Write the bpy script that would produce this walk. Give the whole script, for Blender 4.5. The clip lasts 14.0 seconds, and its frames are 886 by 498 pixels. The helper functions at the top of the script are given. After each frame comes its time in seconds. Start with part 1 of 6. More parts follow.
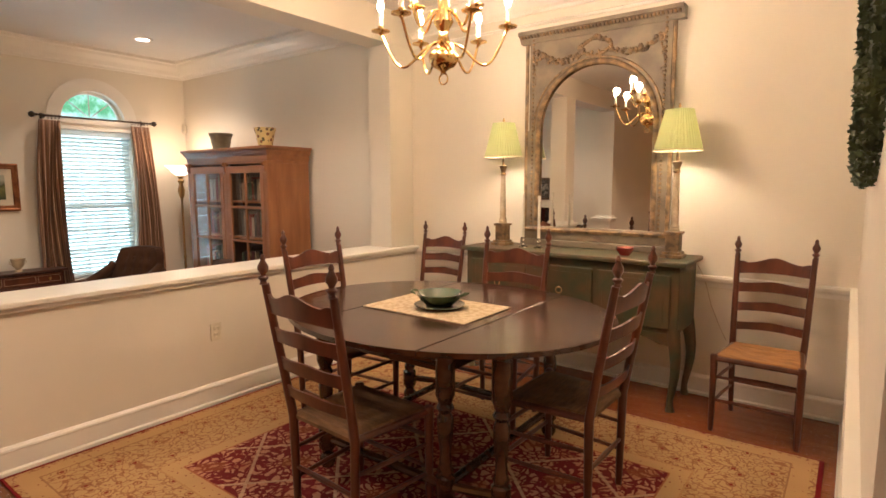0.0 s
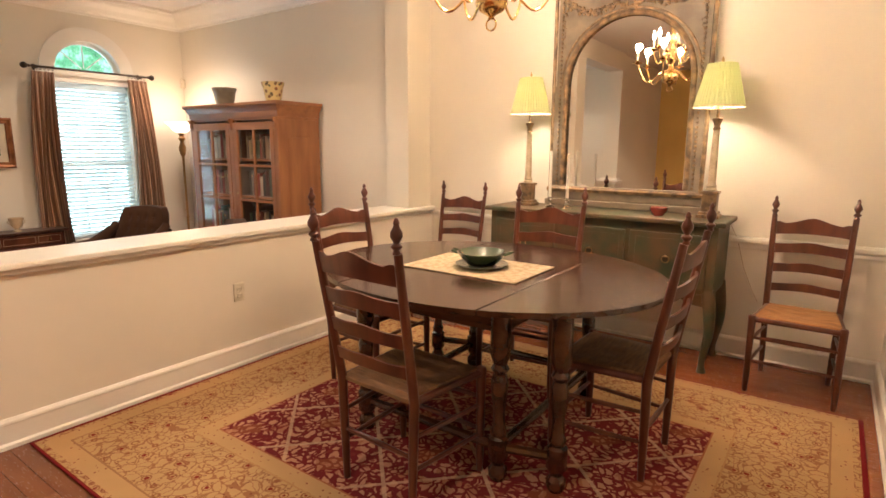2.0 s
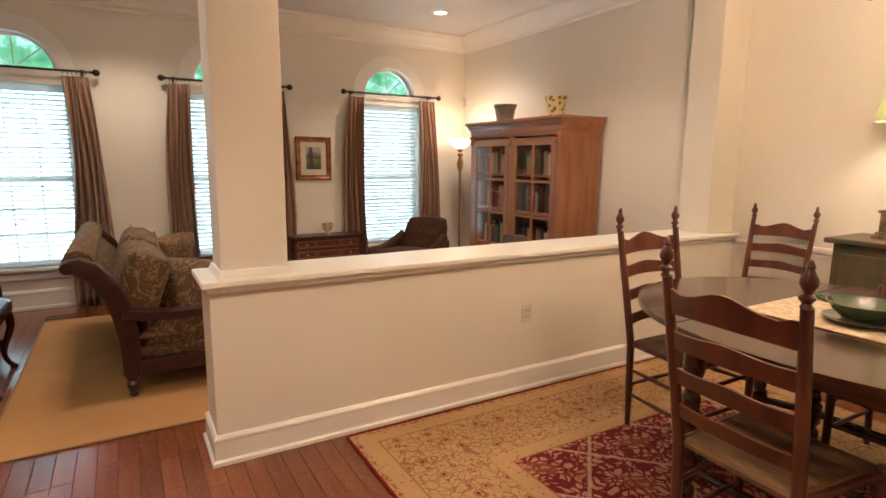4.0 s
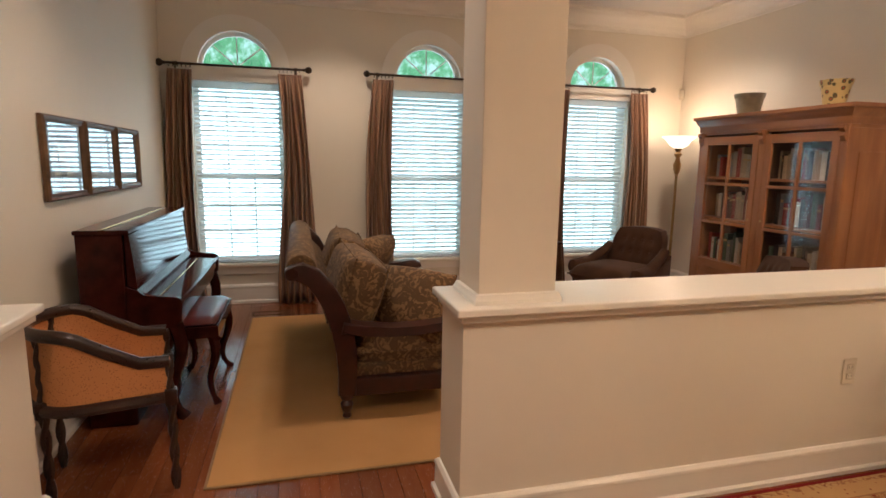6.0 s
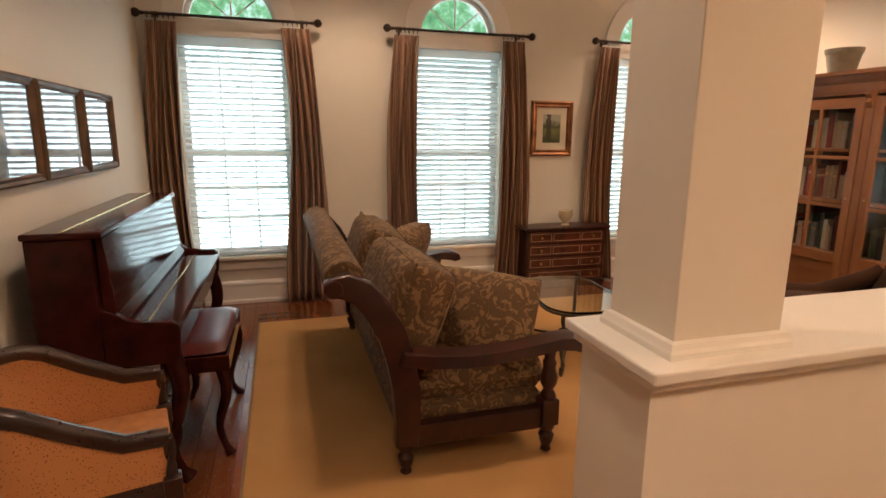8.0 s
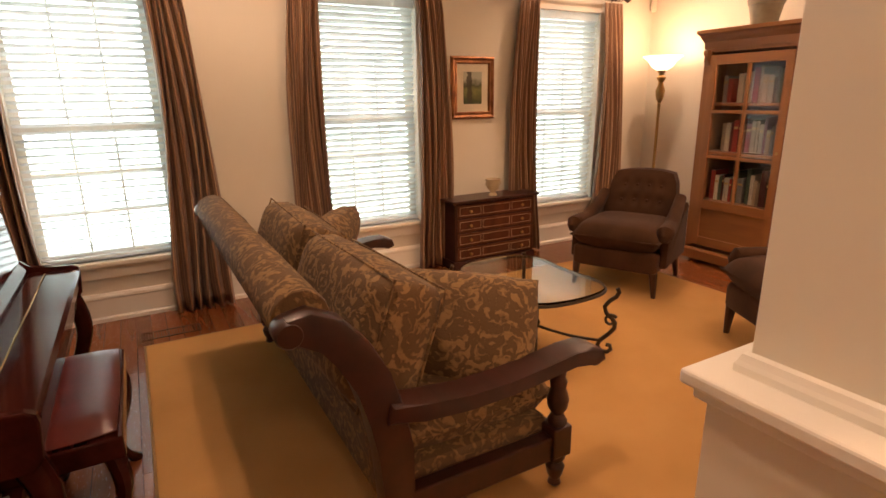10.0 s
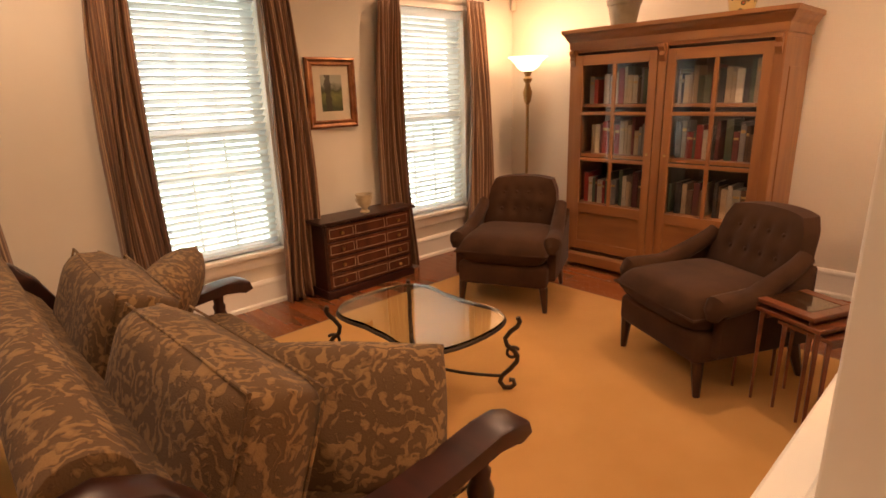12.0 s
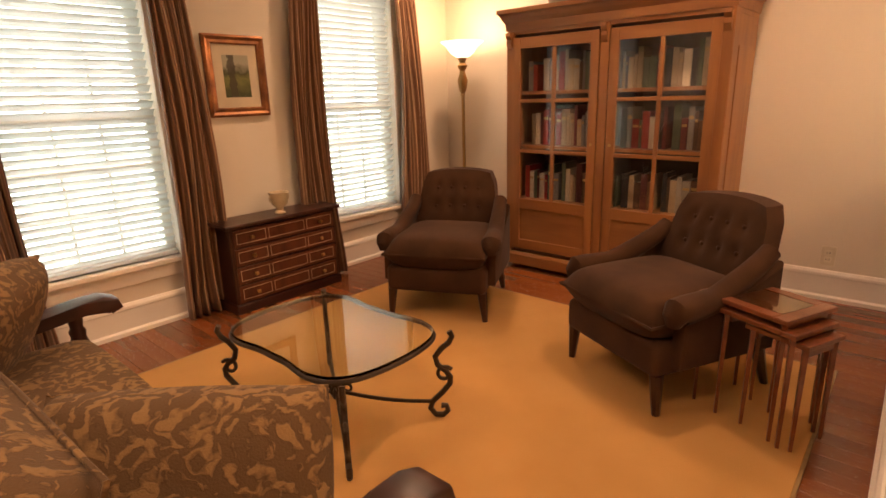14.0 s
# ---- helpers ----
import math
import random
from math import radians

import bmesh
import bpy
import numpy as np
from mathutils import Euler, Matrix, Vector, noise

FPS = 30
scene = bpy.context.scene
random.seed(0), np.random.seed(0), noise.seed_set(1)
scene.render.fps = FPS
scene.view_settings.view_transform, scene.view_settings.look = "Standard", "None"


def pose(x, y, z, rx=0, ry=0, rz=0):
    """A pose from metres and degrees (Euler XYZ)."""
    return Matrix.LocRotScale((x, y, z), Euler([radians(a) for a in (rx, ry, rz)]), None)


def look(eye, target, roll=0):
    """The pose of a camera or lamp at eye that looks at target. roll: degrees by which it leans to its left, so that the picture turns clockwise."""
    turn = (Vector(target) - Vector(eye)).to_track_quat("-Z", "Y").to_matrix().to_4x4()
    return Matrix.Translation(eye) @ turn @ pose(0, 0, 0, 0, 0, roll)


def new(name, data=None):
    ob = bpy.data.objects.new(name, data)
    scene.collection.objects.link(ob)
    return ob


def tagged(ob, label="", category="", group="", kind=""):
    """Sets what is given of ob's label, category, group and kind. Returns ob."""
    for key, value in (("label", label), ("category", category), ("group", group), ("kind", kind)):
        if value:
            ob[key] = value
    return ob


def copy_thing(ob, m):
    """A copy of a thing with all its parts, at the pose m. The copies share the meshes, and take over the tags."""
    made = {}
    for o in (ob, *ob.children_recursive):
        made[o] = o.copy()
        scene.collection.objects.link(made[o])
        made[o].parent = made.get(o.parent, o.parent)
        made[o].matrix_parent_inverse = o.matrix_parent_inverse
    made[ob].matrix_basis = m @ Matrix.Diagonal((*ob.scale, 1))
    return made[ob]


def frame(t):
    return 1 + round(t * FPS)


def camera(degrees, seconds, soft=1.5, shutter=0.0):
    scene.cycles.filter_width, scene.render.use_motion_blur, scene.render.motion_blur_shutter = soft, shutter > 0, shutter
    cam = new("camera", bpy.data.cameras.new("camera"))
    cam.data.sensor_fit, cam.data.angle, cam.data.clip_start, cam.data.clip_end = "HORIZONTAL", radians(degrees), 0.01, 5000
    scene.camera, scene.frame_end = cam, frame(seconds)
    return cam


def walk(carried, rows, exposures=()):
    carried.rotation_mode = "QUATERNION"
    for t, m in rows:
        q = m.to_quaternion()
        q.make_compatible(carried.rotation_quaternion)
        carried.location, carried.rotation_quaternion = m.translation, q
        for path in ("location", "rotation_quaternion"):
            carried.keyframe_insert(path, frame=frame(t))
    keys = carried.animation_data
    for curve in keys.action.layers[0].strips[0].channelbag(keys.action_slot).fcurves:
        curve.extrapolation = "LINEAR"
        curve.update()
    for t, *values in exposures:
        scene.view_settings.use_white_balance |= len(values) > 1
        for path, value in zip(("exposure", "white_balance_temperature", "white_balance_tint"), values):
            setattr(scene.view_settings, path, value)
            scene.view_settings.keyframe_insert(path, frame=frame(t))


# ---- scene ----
cam = camera(78.0, 14.0, soft=1.6)
# seconds, x, y, z, yaw, pitch, roll
PATH = [
    (0.0, -0.009, 0.013, 1.421, 36.87, -6.75, 0.11),
    (0.5, -0.057, 0.022, 1.384, 35.96, -7.43, -0.16),
    (1.0, -0.104, 0.030, 1.368, 35.30, -8.55, -0.20),
    (1.5, -0.188, 0.003, 1.354, 34.70, -9.59, -0.32),
    (2.0, -0.291, -0.073, 1.373, 35.52, -10.45, -0.32),
    (2.5, -0.401, -0.119, 1.377, 39.51, -10.55, -0.18),
    (3.0, -0.525, -0.146, 1.353, 46.07, -9.77, -0.15),
    (3.5, -0.655, -0.122, 1.352, 53.55, -9.17, -0.20),
    (4.0, -0.761, -0.157, 1.378, 59.78, -9.11, -0.50),
    (4.2, -0.805, -0.164, 1.363, 62.16, -8.71, -0.53),
    (6.3, -1.657, -0.470, 1.339, 75.70, -9.10, -1.10),
    (6.5, -1.740, -0.510, 1.332, 75.66, -9.08, -1.32),
    (7.0, -1.960, -0.566, 1.337, 75.70, -9.84, -1.48),
    (7.2, -2.039, -0.568, 1.323, 75.82, -10.23, -1.35),
    (9.3, -2.824, -0.699, 1.328, 66.05, -15.06, 0.65),
    (9.5, -2.881, -0.707, 1.328, 64.59, -15.24, 0.42),
    (10.0, -3.019, -0.704, 1.335, 60.76, -15.56, 0.81),
    (10.5, -3.159, -0.722, 1.354, 55.95, -15.75, 1.09),
    (11.0, -3.229, -0.652, 1.353, 52.34, -15.42, 1.61),
    (11.5, -3.338, -0.544, 1.374, 49.12, -15.81, 1.81),
    (12.0, -3.425, -0.475, 1.379, 46.40, -15.97, 1.77),
    (12.5, -3.476, -0.359, 1.304, 44.97, -15.04, 1.96),
    (13.0, -3.535, -0.255, 1.263, 43.52, -14.81, 2.10),
    (13.5, -3.580, -0.172, 1.250, 42.02, -15.17, 1.87),
    (14.0, -3.626, -0.112, 1.251, 40.79, -15.70, 1.67),
]
EXPOSURES = [(0.0, 0.34, 5500, 18), (1.5, 0.58, 5500, 18), (2.6, 0.64, 5500, 18), (4.2, 0.36, 5400, 19), (7.2, 0.03, 5800, 22), (9.4, 0.43, 6900, 34), (14.0, 0.45, 7800, 38)]
walk(cam, [(t, pose(x, y, z, 90 + p, r, w)) for t, x, y, z, w, p, r in PATH], EXPOSURES)

# ---- world and lights ----
world = bpy.data.worlds.new("world")
scene.world = world
world.use_nodes = True
wn = world.node_tree.nodes
sky = wn.new("ShaderNodeTexSky")
sky.sky_type, sky.sun_disc, sky.sun_elevation, sky.sun_rotation = "NISHITA", False, radians(50), radians(120)
wn["Background"].inputs["Strength"].default_value = 0.1
world.node_tree.links.new(sky.outputs["Color"], wn["Background"].inputs["Color"])


def lamp(name, kind, place, energy, colour, size=0.05, target=None, size_y=None, spot=None):
    data = bpy.data.lights.new(name, kind)
    data.energy, data.color = energy, colour
    if kind == "AREA":
        data.shape, data.size = "RECTANGLE", size
        data.size_y = size_y or size
    else:
        data.shadow_soft_size = size
    if kind == "SPOT":
        data.spot_size, data.spot_blend = radians(spot), 0.6
    ob = new(name, data)
    ob.matrix_world = look(place, target) if target else Matrix.Translation(place)
    return ob


sun = bpy.data.lights.new("sun", "SUN")
sun.energy, sun.angle, sun.color = 2.0, radians(0.5), (1.0, 0.95, 0.86)
new("sun", sun).matrix_world = look((0, 0, 0), (0.6, -0.5, -0.9))

WARM = (1.0, 0.66, 0.34)
DAY = (0.70, 1.0, 0.95)
WIN_Y = (-0.905, 0.84, 2.66)
for y in WIN_Y:
    lamp("daylight", "AREA", (-7.41, y, 1.22), 30, DAY, 1.45, (-3, y, 1.22), 1.80)
LAMP_R, LAMP_L = (-0.915, 3.67), (-2.175, 3.67)
CHANDELIER = (-1.66, 2.22)
TORCH = (-6.44, 3.39)
for i in range(6):
    a = math.tau * (i + 0.5) / 6
    lamp("candle_glow", "POINT", (CHANDELIER[0] + 0.30 * math.cos(a), CHANDELIER[1] + 0.30 * math.sin(a), 2.31), 22.5, WARM, 0.03)
for x, y in (LAMP_R, LAMP_L):
    lamp("lamp_glow", "POINT", (x, y, 1.73), 26, (1.0, 0.72, 0.40), 0.04)
lamp("torch_glow", "POINT", (*TORCH, 1.70), 8, (1.0, 0.66, 0.36), 0.06)
# the first is a known light; the others are unseen, added as fill
DOWNLIGHTS_AND_FILL = [(-5.95, 2.82), (-5.95, -0.1), (-4.25, 2.35), (-4.2, -0.35), (-1.5, -0.7), (-0.6, -3.0)]
for x, y in DOWNLIGHTS_AND_FILL:
    lamp("downlight_glow", "SPOT", (x, y, 2.86), (54 if y < 1 else 60) if x < -3 else 92, (1.0, 0.74, 0.46), 0.06, (x, y, 0), spot=125)
# unseen point lamp added beyond the yellow wall, no fitting belongs to it
lamp("back_room_glow", "POINT", (-0.6, -4.4, 2.3), 40, (1.0, 0.70, 0.36), 0.15)


# ---- materials ----
def colour(c):
    return (*c, 1.0)


def material(name, base, rough=0.5, metal=0.0, other=None, scale=8.0, amount=0.5, stretch=(1, 1, 1), fine=120.0, bump=0.05, depth=0.002, coat=0.0, spec=0.5, sheen=0.0, random_tint=0.0):
    """Noise between two colours at one scale, a fine grain that varies roughness and relief at another."""
    m = bpy.data.materials.new(name)
    m.use_nodes = True
    n, l = m.node_tree.nodes, m.node_tree.links
    b = n["Principled BSDF"]
    b.inputs["Metallic"].default_value = metal
    b.inputs["Coat Weight"].default_value = coat
    b.inputs["Coat Roughness"].default_value = 0.12
    b.inputs["Specular IOR Level"].default_value = spec
    b.inputs["Sheen Weight"].default_value = sheen
    co = n.new("ShaderNodeTexCoord")
    mp = n.new("ShaderNodeMapping")
    mp.inputs["Scale"].default_value = stretch
    l.new(co.outputs["Object"], mp.inputs["Vector"])
    big = n.new("ShaderNodeTexNoise")
    big.inputs["Scale"].default_value, big.inputs["Detail"].default_value = scale, 5
    l.new(mp.outputs["Vector"], big.inputs["Vector"])
    ramp = n.new("ShaderNodeValToRGB")
    o = other or tuple(0.82 * c for c in base)
    ramp.color_ramp.elements[0].position, ramp.color_ramp.elements[1].position = 0.5 - 0.25 * (1.2 - amount), 0.5 + 0.25 * (1.2 - amount)
    ramp.color_ramp.elements[0].color, ramp.color_ramp.elements[1].color = colour(o), colour(base)
    l.new(big.outputs["Fac"], ramp.inputs["Fac"])
    out = ramp.outputs["Color"]
    if random_tint:
        info = n.new("ShaderNodeObjectInfo")
        hsv = n.new("ShaderNodeHueSaturation")
        mr = n.new("ShaderNodeMapRange")
        mr.inputs["To Min"].default_value, mr.inputs["To Max"].default_value = 1 - random_tint, 1 + random_tint
        l.new(info.outputs["Random"], mr.inputs["Value"])
        l.new(mr.outputs["Result"], hsv.inputs["Value"])
        l.new(out, hsv.inputs["Color"])
        out = hsv.outputs["Color"]
    l.new(out, b.inputs["Base Color"])
    grain = n.new("ShaderNodeTexNoise")
    grain.inputs["Scale"].default_value, grain.inputs["Detail"].default_value = fine, 3
    l.new(mp.outputs["Vector"], grain.inputs["Vector"])
    r = n.new("ShaderNodeMapRange")
    r.inputs["To Min"].default_value, r.inputs["To Max"].default_value = max(0.02, rough - 0.08), min(1, rough + 0.08)
    l.new(grain.outputs["Fac"], r.inputs["Value"])
    l.new(r.outputs["Result"], b.inputs["Roughness"])
    bp = n.new("ShaderNodeBump")
    bp.inputs["Strength"].default_value, bp.inputs["Distance"].default_value = bump, depth
    l.new(grain.outputs["Fac"], bp.inputs["Height"])
    l.new(bp.outputs["Normal"], b.inputs["Normal"])
    return m


def glow(name, col, strength):
    m = bpy.data.materials.new(name)
    m.use_nodes = True
    b = m.node_tree.nodes["Principled BSDF"]
    b.inputs["Base Color"].default_value = colour(col)
    b.inputs["Emission Color"].default_value = colour(col)
    b.inputs["Emission Strength"].default_value = strength
    return m


def glass(name, tint=(1, 1, 1), rough=0.0, ior=1.45):
    m = bpy.data.materials.new(name)
    m.use_nodes = True
    b = m.node_tree.nodes["Principled BSDF"]
    b.inputs["Base Color"].default_value = colour(tint)
    b.inputs["Transmission Weight"].default_value = 1.0
    b.inputs["Roughness"].default_value = rough
    b.inputs["IOR"].default_value = ior
    return m


def node_material(name, rough=0.8):
    """A bare principled material with its node helpers: add(type, inputs) makes a node, sockets given by name."""
    m = bpy.data.materials.new(name)
    m.use_nodes = True
    tree = m.node_tree
    b = tree.nodes["Principled BSDF"]
    b.inputs["Roughness"].default_value = rough

    def add(kind, **inputs):
        nd = tree.nodes.new("ShaderNode" + kind)
        for key, value in inputs.items():
            put(nd, key.replace("_", " "), value)
        return nd

    def put(nd, key, value):
        sock = nd.inputs[int(key[1:])] if key[0] == "i" and key[1:].isdigit() else nd.inputs[key]
        if isinstance(value, bpy.types.NodeSocket):
            tree.links.new(value, sock)
        else:
            sock.default_value = value
    return m, b, add, put


def op(add, kind, a, b=0.0, c=0.0):
    nd = add("Math", i0=a, i1=b, i2=c)
    nd.operation = kind
    return nd.outputs[0]


def mix(add, fac, a, b):
    nd = add("MixRGB", i0=fac, i1=a, i2=b)
    return nd.outputs[0]


WALL = material("cream_wall_paint", (0.74, 0.69, 0.59), 0.72, other=(0.71, 0.66, 0.56), scale=1.2, fine=90, bump=0.12, depth=0.002, spec=0.3)
YELLOW = material("yellow_wall_paint", (0.72, 0.52, 0.16), 0.7, other=(0.66, 0.47, 0.14), scale=1.5, fine=90, bump=0.1, spec=0.3)
CEIL = material("ceiling_paint", (0.76, 0.74, 0.70), 0.85, other=(0.73, 0.71, 0.67), scale=1.5, fine=140, bump=0.15, spec=0.2)
TRIM = material("white_trim_paint", (0.80, 0.77, 0.70), 0.35, other=(0.77, 0.74, 0.67), scale=3, fine=60, bump=0.04)
SLAT = material("white_blind_slat", (0.82, 0.83, 0.82), 0.45, scale=3, amount=0.2, bump=0.02)
slat_tree = SLAT.node_tree
thin = slat_tree.nodes.new("ShaderNodeBsdfTranslucent")
thin.inputs["Color"].default_value = (0.85, 0.88, 0.86, 1)
blend = slat_tree.nodes.new("ShaderNodeMixShader")
blend.inputs[0].default_value = 0.46
slat_tree.links.new(slat_tree.nodes["Principled BSDF"].outputs[0], blend.inputs[1])
slat_tree.links.new(thin.outputs[0], blend.inputs[2])
slat_tree.links.new(blend.outputs[0], slat_tree.nodes["Material Output"].inputs["Surface"])
CHERRY = material("dark_cherry_wood", (0.115, 0.030, 0.013), 0.32, other=(0.055, 0.014, 0.007), scale=5, stretch=(3, 3, 0.5), fine=60, bump=0.06, depth=0.001, coat=0.25)
TABLEWOOD = material("dark_oak_tabletop", (0.066, 0.024, 0.011), 0.24, other=(0.026, 0.010, 0.005), scale=4, stretch=(0.5, 5, 5), fine=70, bump=0.05, depth=0.001, coat=0.35)
MAHOG = material("mahogany", (0.044, 0.011, 0.007), 0.33, other=(0.022, 0.007, 0.005), scale=4, stretch=(0.6, 4, 4), fine=50, bump=0.008, depth=0.001, coat=0.08)
NESTWOOD = material("cherry_veneer", (0.20, 0.060, 0.022), 0.30, other=(0.11, 0.030, 0.012), scale=5, stretch=(0.6, 4, 4), fine=50, bump=0.03, depth=0.001, coat=0.4)
PINE = material("honey_pine", (0.33, 0.137, 0.044), 0.42, other=(0.225, 0.087, 0.029), scale=3.2, stretch=(4, 4, 0.55), fine=50, bump=0.06, depth=0.0015, coat=0.15)
PINE_X = material("honey_pine_crossways", (0.33, 0.137, 0.044), 0.42, other=(0.225, 0.087, 0.029), scale=3.2, stretch=(0.55, 4, 4), fine=50, bump=0.06, depth=0.0015, coat=0.15)
GREEN = material("distressed_green_paint", (0.050, 0.060, 0.030), 0.5, other=(0.105, 0.062, 0.028), scale=6, amount=0.75, stretch=(1, 1, 1), fine=80, bump=0.15, depth=0.002)
RUSH = material("woven_rush", (0.40, 0.20, 0.060), 0.75, other=(0.22, 0.10, 0.030), scale=14, stretch=(1, 6, 1), fine=160, bump=0.5, depth=0.004)
RUSH_DARK = material("aged_rush", (0.20, 0.105, 0.040), 0.75, other=(0.10, 0.052, 0.020), scale=14, stretch=(1, 6, 1), fine=160, bump=0.5, depth=0.004)
BRASS = material("polished_brass", (0.80, 0.55, 0.22), 0.16, 1.0, scale=20, amount=0.3, bump=0.02)
OLDBRASS = material("old_brass", (0.50, 0.33, 0.14), 0.34, 1.0, scale=20, bump=0.03)
BRONZE = material("dark_bronze_iron", (0.045, 0.035, 0.028), 0.42, 0.7, other=(0.075, 0.052, 0.034), scale=18, bump=0.12)
GILT = material("antique_gilt", (0.33, 0.215, 0.105), 0.45, 0.35, other=(0.115, 0.085, 0.055), scale=16, amount=0.7, fine=70, bump=0.3, depth=0.003)
GREYGILT = material("greyed_gilt_ground", (0.225, 0.185, 0.130), 0.55, 0.1, other=(0.13, 0.105, 0.075), scale=6, amount=0.7, fine=70, bump=0.2, depth=0.002)
MIRROR = bpy.data.materials.new("mirror_silver")
MIRROR.use_nodes = True
silver = MIRROR.node_tree.nodes["Principled BSDF"]
silver.inputs["Base Color"].default_value = (0.84, 0.81, 0.75, 1)
silver.inputs["Metallic"].default_value, silver.inputs["Roughness"].default_value = 1.0, 0.012
BRONZEFRAME = material("copper_leaf_frame", (0.40, 0.17, 0.065), 0.34, 0.6, other=(0.18, 0.07, 0.03), scale=12, fine=60, bump=0.15)
DARK_INNER = material("dark_wood_frame", (0.055, 0.028, 0.015), 0.4, scale=12, fine=60, bump=0.1)
MAT_BOARD = material("cream_mat_board", (0.68, 0.60, 0.45), 0.85, scale=6, amount=0.3, bump=0.05)
DARKMAT = material("grey_mat_board", (0.10, 0.085, 0.07), 0.85, scale=6, amount=0.3, bump=0.05)
VELVET = material("brown_velvet", (0.060, 0.027, 0.013), 0.9, other=(0.038, 0.017, 0.009), scale=6, fine=220, bump=0.25, depth=0.002, sheen=0.06, spec=0.12)
BLACKPIANO = material("polished_dark_mahogany", (0.050, 0.011, 0.008), 0.10, other=(0.026, 0.006, 0.005), scale=3, stretch=(0.6, 4, 4), fine=30, bump=0.005, coat=0.0, spec=0.16)
RED_LEATHER = material("oxblood_leather", (0.11, 0.014, 0.010), 0.33, other=(0.07, 0.009, 0.007), scale=9, fine=180, bump=0.2, depth=0.001)
IVORY = material("ivory_keys", (0.75, 0.70, 0.58), 0.25, scale=10, amount=0.2, bump=0.01)
# black for the shade in small openings that are not cut out
HOLE_SHADE = material("ebony_black", (0.012, 0.011, 0.010), 0.3, scale=10, amount=0.2, bump=0.02)
CANE = material("woven_cane", (0.46, 0.20, 0.065), 0.6, other=(0.33, 0.135, 0.042), scale=20, fine=150, bump=0.3, depth=0.002)
SISAL = material("tan_sisal_carpet", (0.52, 0.285, 0.105), 0.95, other=(0.46, 0.245, 0.085), scale=2.5, fine=260, bump=0.5, depth=0.003, spec=0.1)
BINDING = material("tan_rug_binding", (0.30, 0.18, 0.075), 0.9, scale=30, bump=0.2)
CERAMIC = material("glazed_cream_ceramic", (0.62, 0.52, 0.35), 0.3, other=(0.50, 0.40, 0.26), scale=12, fine=60, bump=0.06, coat=0.3)
GREYPOT = material("grey_glazed_pot", (0.26, 0.235, 0.17), 0.4, other=(0.19, 0.17, 0.12), scale=14, fine=60, bump=0.1)
GREENCER = material("green_glazed_ceramic", (0.045, 0.085, 0.040), 0.2, other=(0.085, 0.105, 0.055), scale=14, fine=60, bump=0.06, coat=0.5)
REDCER = material("red_glazed_bowl", (0.22, 0.020, 0.014), 0.22, scale=12, bump=0.05, coat=0.4)
LINEN = material("cream_linen", (0.62, 0.53, 0.37), 0.9, other=(0.48, 0.38, 0.24), scale=34, amount=0.8, fine=300, bump=0.4, depth=0.002)
STONE = material("cream_painted_column", (0.55, 0.46, 0.32), 0.5, other=(0.33, 0.24, 0.14), scale=12, fine=60, bump=0.1)
PLASTIC = material("almond_plastic", (0.72, 0.66, 0.52), 0.4, scale=10, amount=0.2, bump=0.01)
BLACKVENT = material("brown_register_metal", (0.06, 0.035, 0.02), 0.5, 0.5, scale=10, bump=0.03)
GLASS = glass("window_glass")
TABLEGLASS = glass("thick_table_glass", (0.90, 0.97, 0.94))
CRYSTAL = glass("crystal", (0.97, 0.97, 0.95), 0.02, 1.5)
WAX = material("white_candle_wax", (0.78, 0.74, 0.64), 0.5, scale=10, amount=0.2, bump=0.01)
BULB = glow("candle_bulb", (1.0, 0.78, 0.48), 40.0)
DOWN = glow("downlight_lens", (1.0, 0.86, 0.66), 14.0)
LEAF = material("preserved_boxwood_leaf", (0.060, 0.085, 0.022), 0.55, other=(0.030, 0.050, 0.014), scale=9, amount=0.8, bump=0.05)


# ---- mesh helpers ----
def lin(a, b, n):
    return [a + (b - a) * i / (n - 1) for i in range(n)]


def part(name, bm, mat, parent=None, label="", smooth=False, place=None):
    """One bmesh as one mesh object, under parent."""
    bmesh.ops.recalc_face_normals(bm, faces=bm.faces)
    me = bpy.data.meshes.new(name)
    bm.to_mesh(me)
    bm.free()
    for m in (mat if isinstance(mat, (list, tuple)) else [mat]):
        me.materials.append(m)
    if smooth:
        me.polygons.foreach_set("use_smooth", [True] * len(me.polygons))
        me.set_sharp_from_angle(angle=radians(40))
    ob = new(name, me)
    ob.parent = parent
    if place is not None:
        ob.matrix_basis = place
    if label:
        tagged(ob, label)
    return ob


def twin(ob, m, parent=None):
    """Another object on the same mesh."""
    o = new(ob.name.split(".")[0], ob.data)
    o.parent = parent or ob.parent
    o.matrix_basis = m
    return o


def thing(name, m, label, category, group="", kind=""):
    ob = new(name)
    ob.empty_display_size = 0.05
    ob.matrix_basis = m
    return tagged(ob, label, category, group, kind)


def box(lo, hi, bevel=0.0, bm=None, segments=2):
    bm = bm or bmesh.new()
    lo, hi = Vector(lo), Vector(hi)
    made = bmesh.ops.create_cube(bm, size=1.0, matrix=Matrix.Translation((lo + hi) / 2) @ Matrix.Diagonal((*(hi - lo), 1)))
    if bevel:
        vs = set(made["verts"])
        es = [e for e in bm.edges if e.verts[0] in vs and e.verts[1] in vs]
        bmesh.ops.bevel(bm, geom=es, offset=bevel, segments=segments, profile=0.5, affect="EDGES")
    return bm


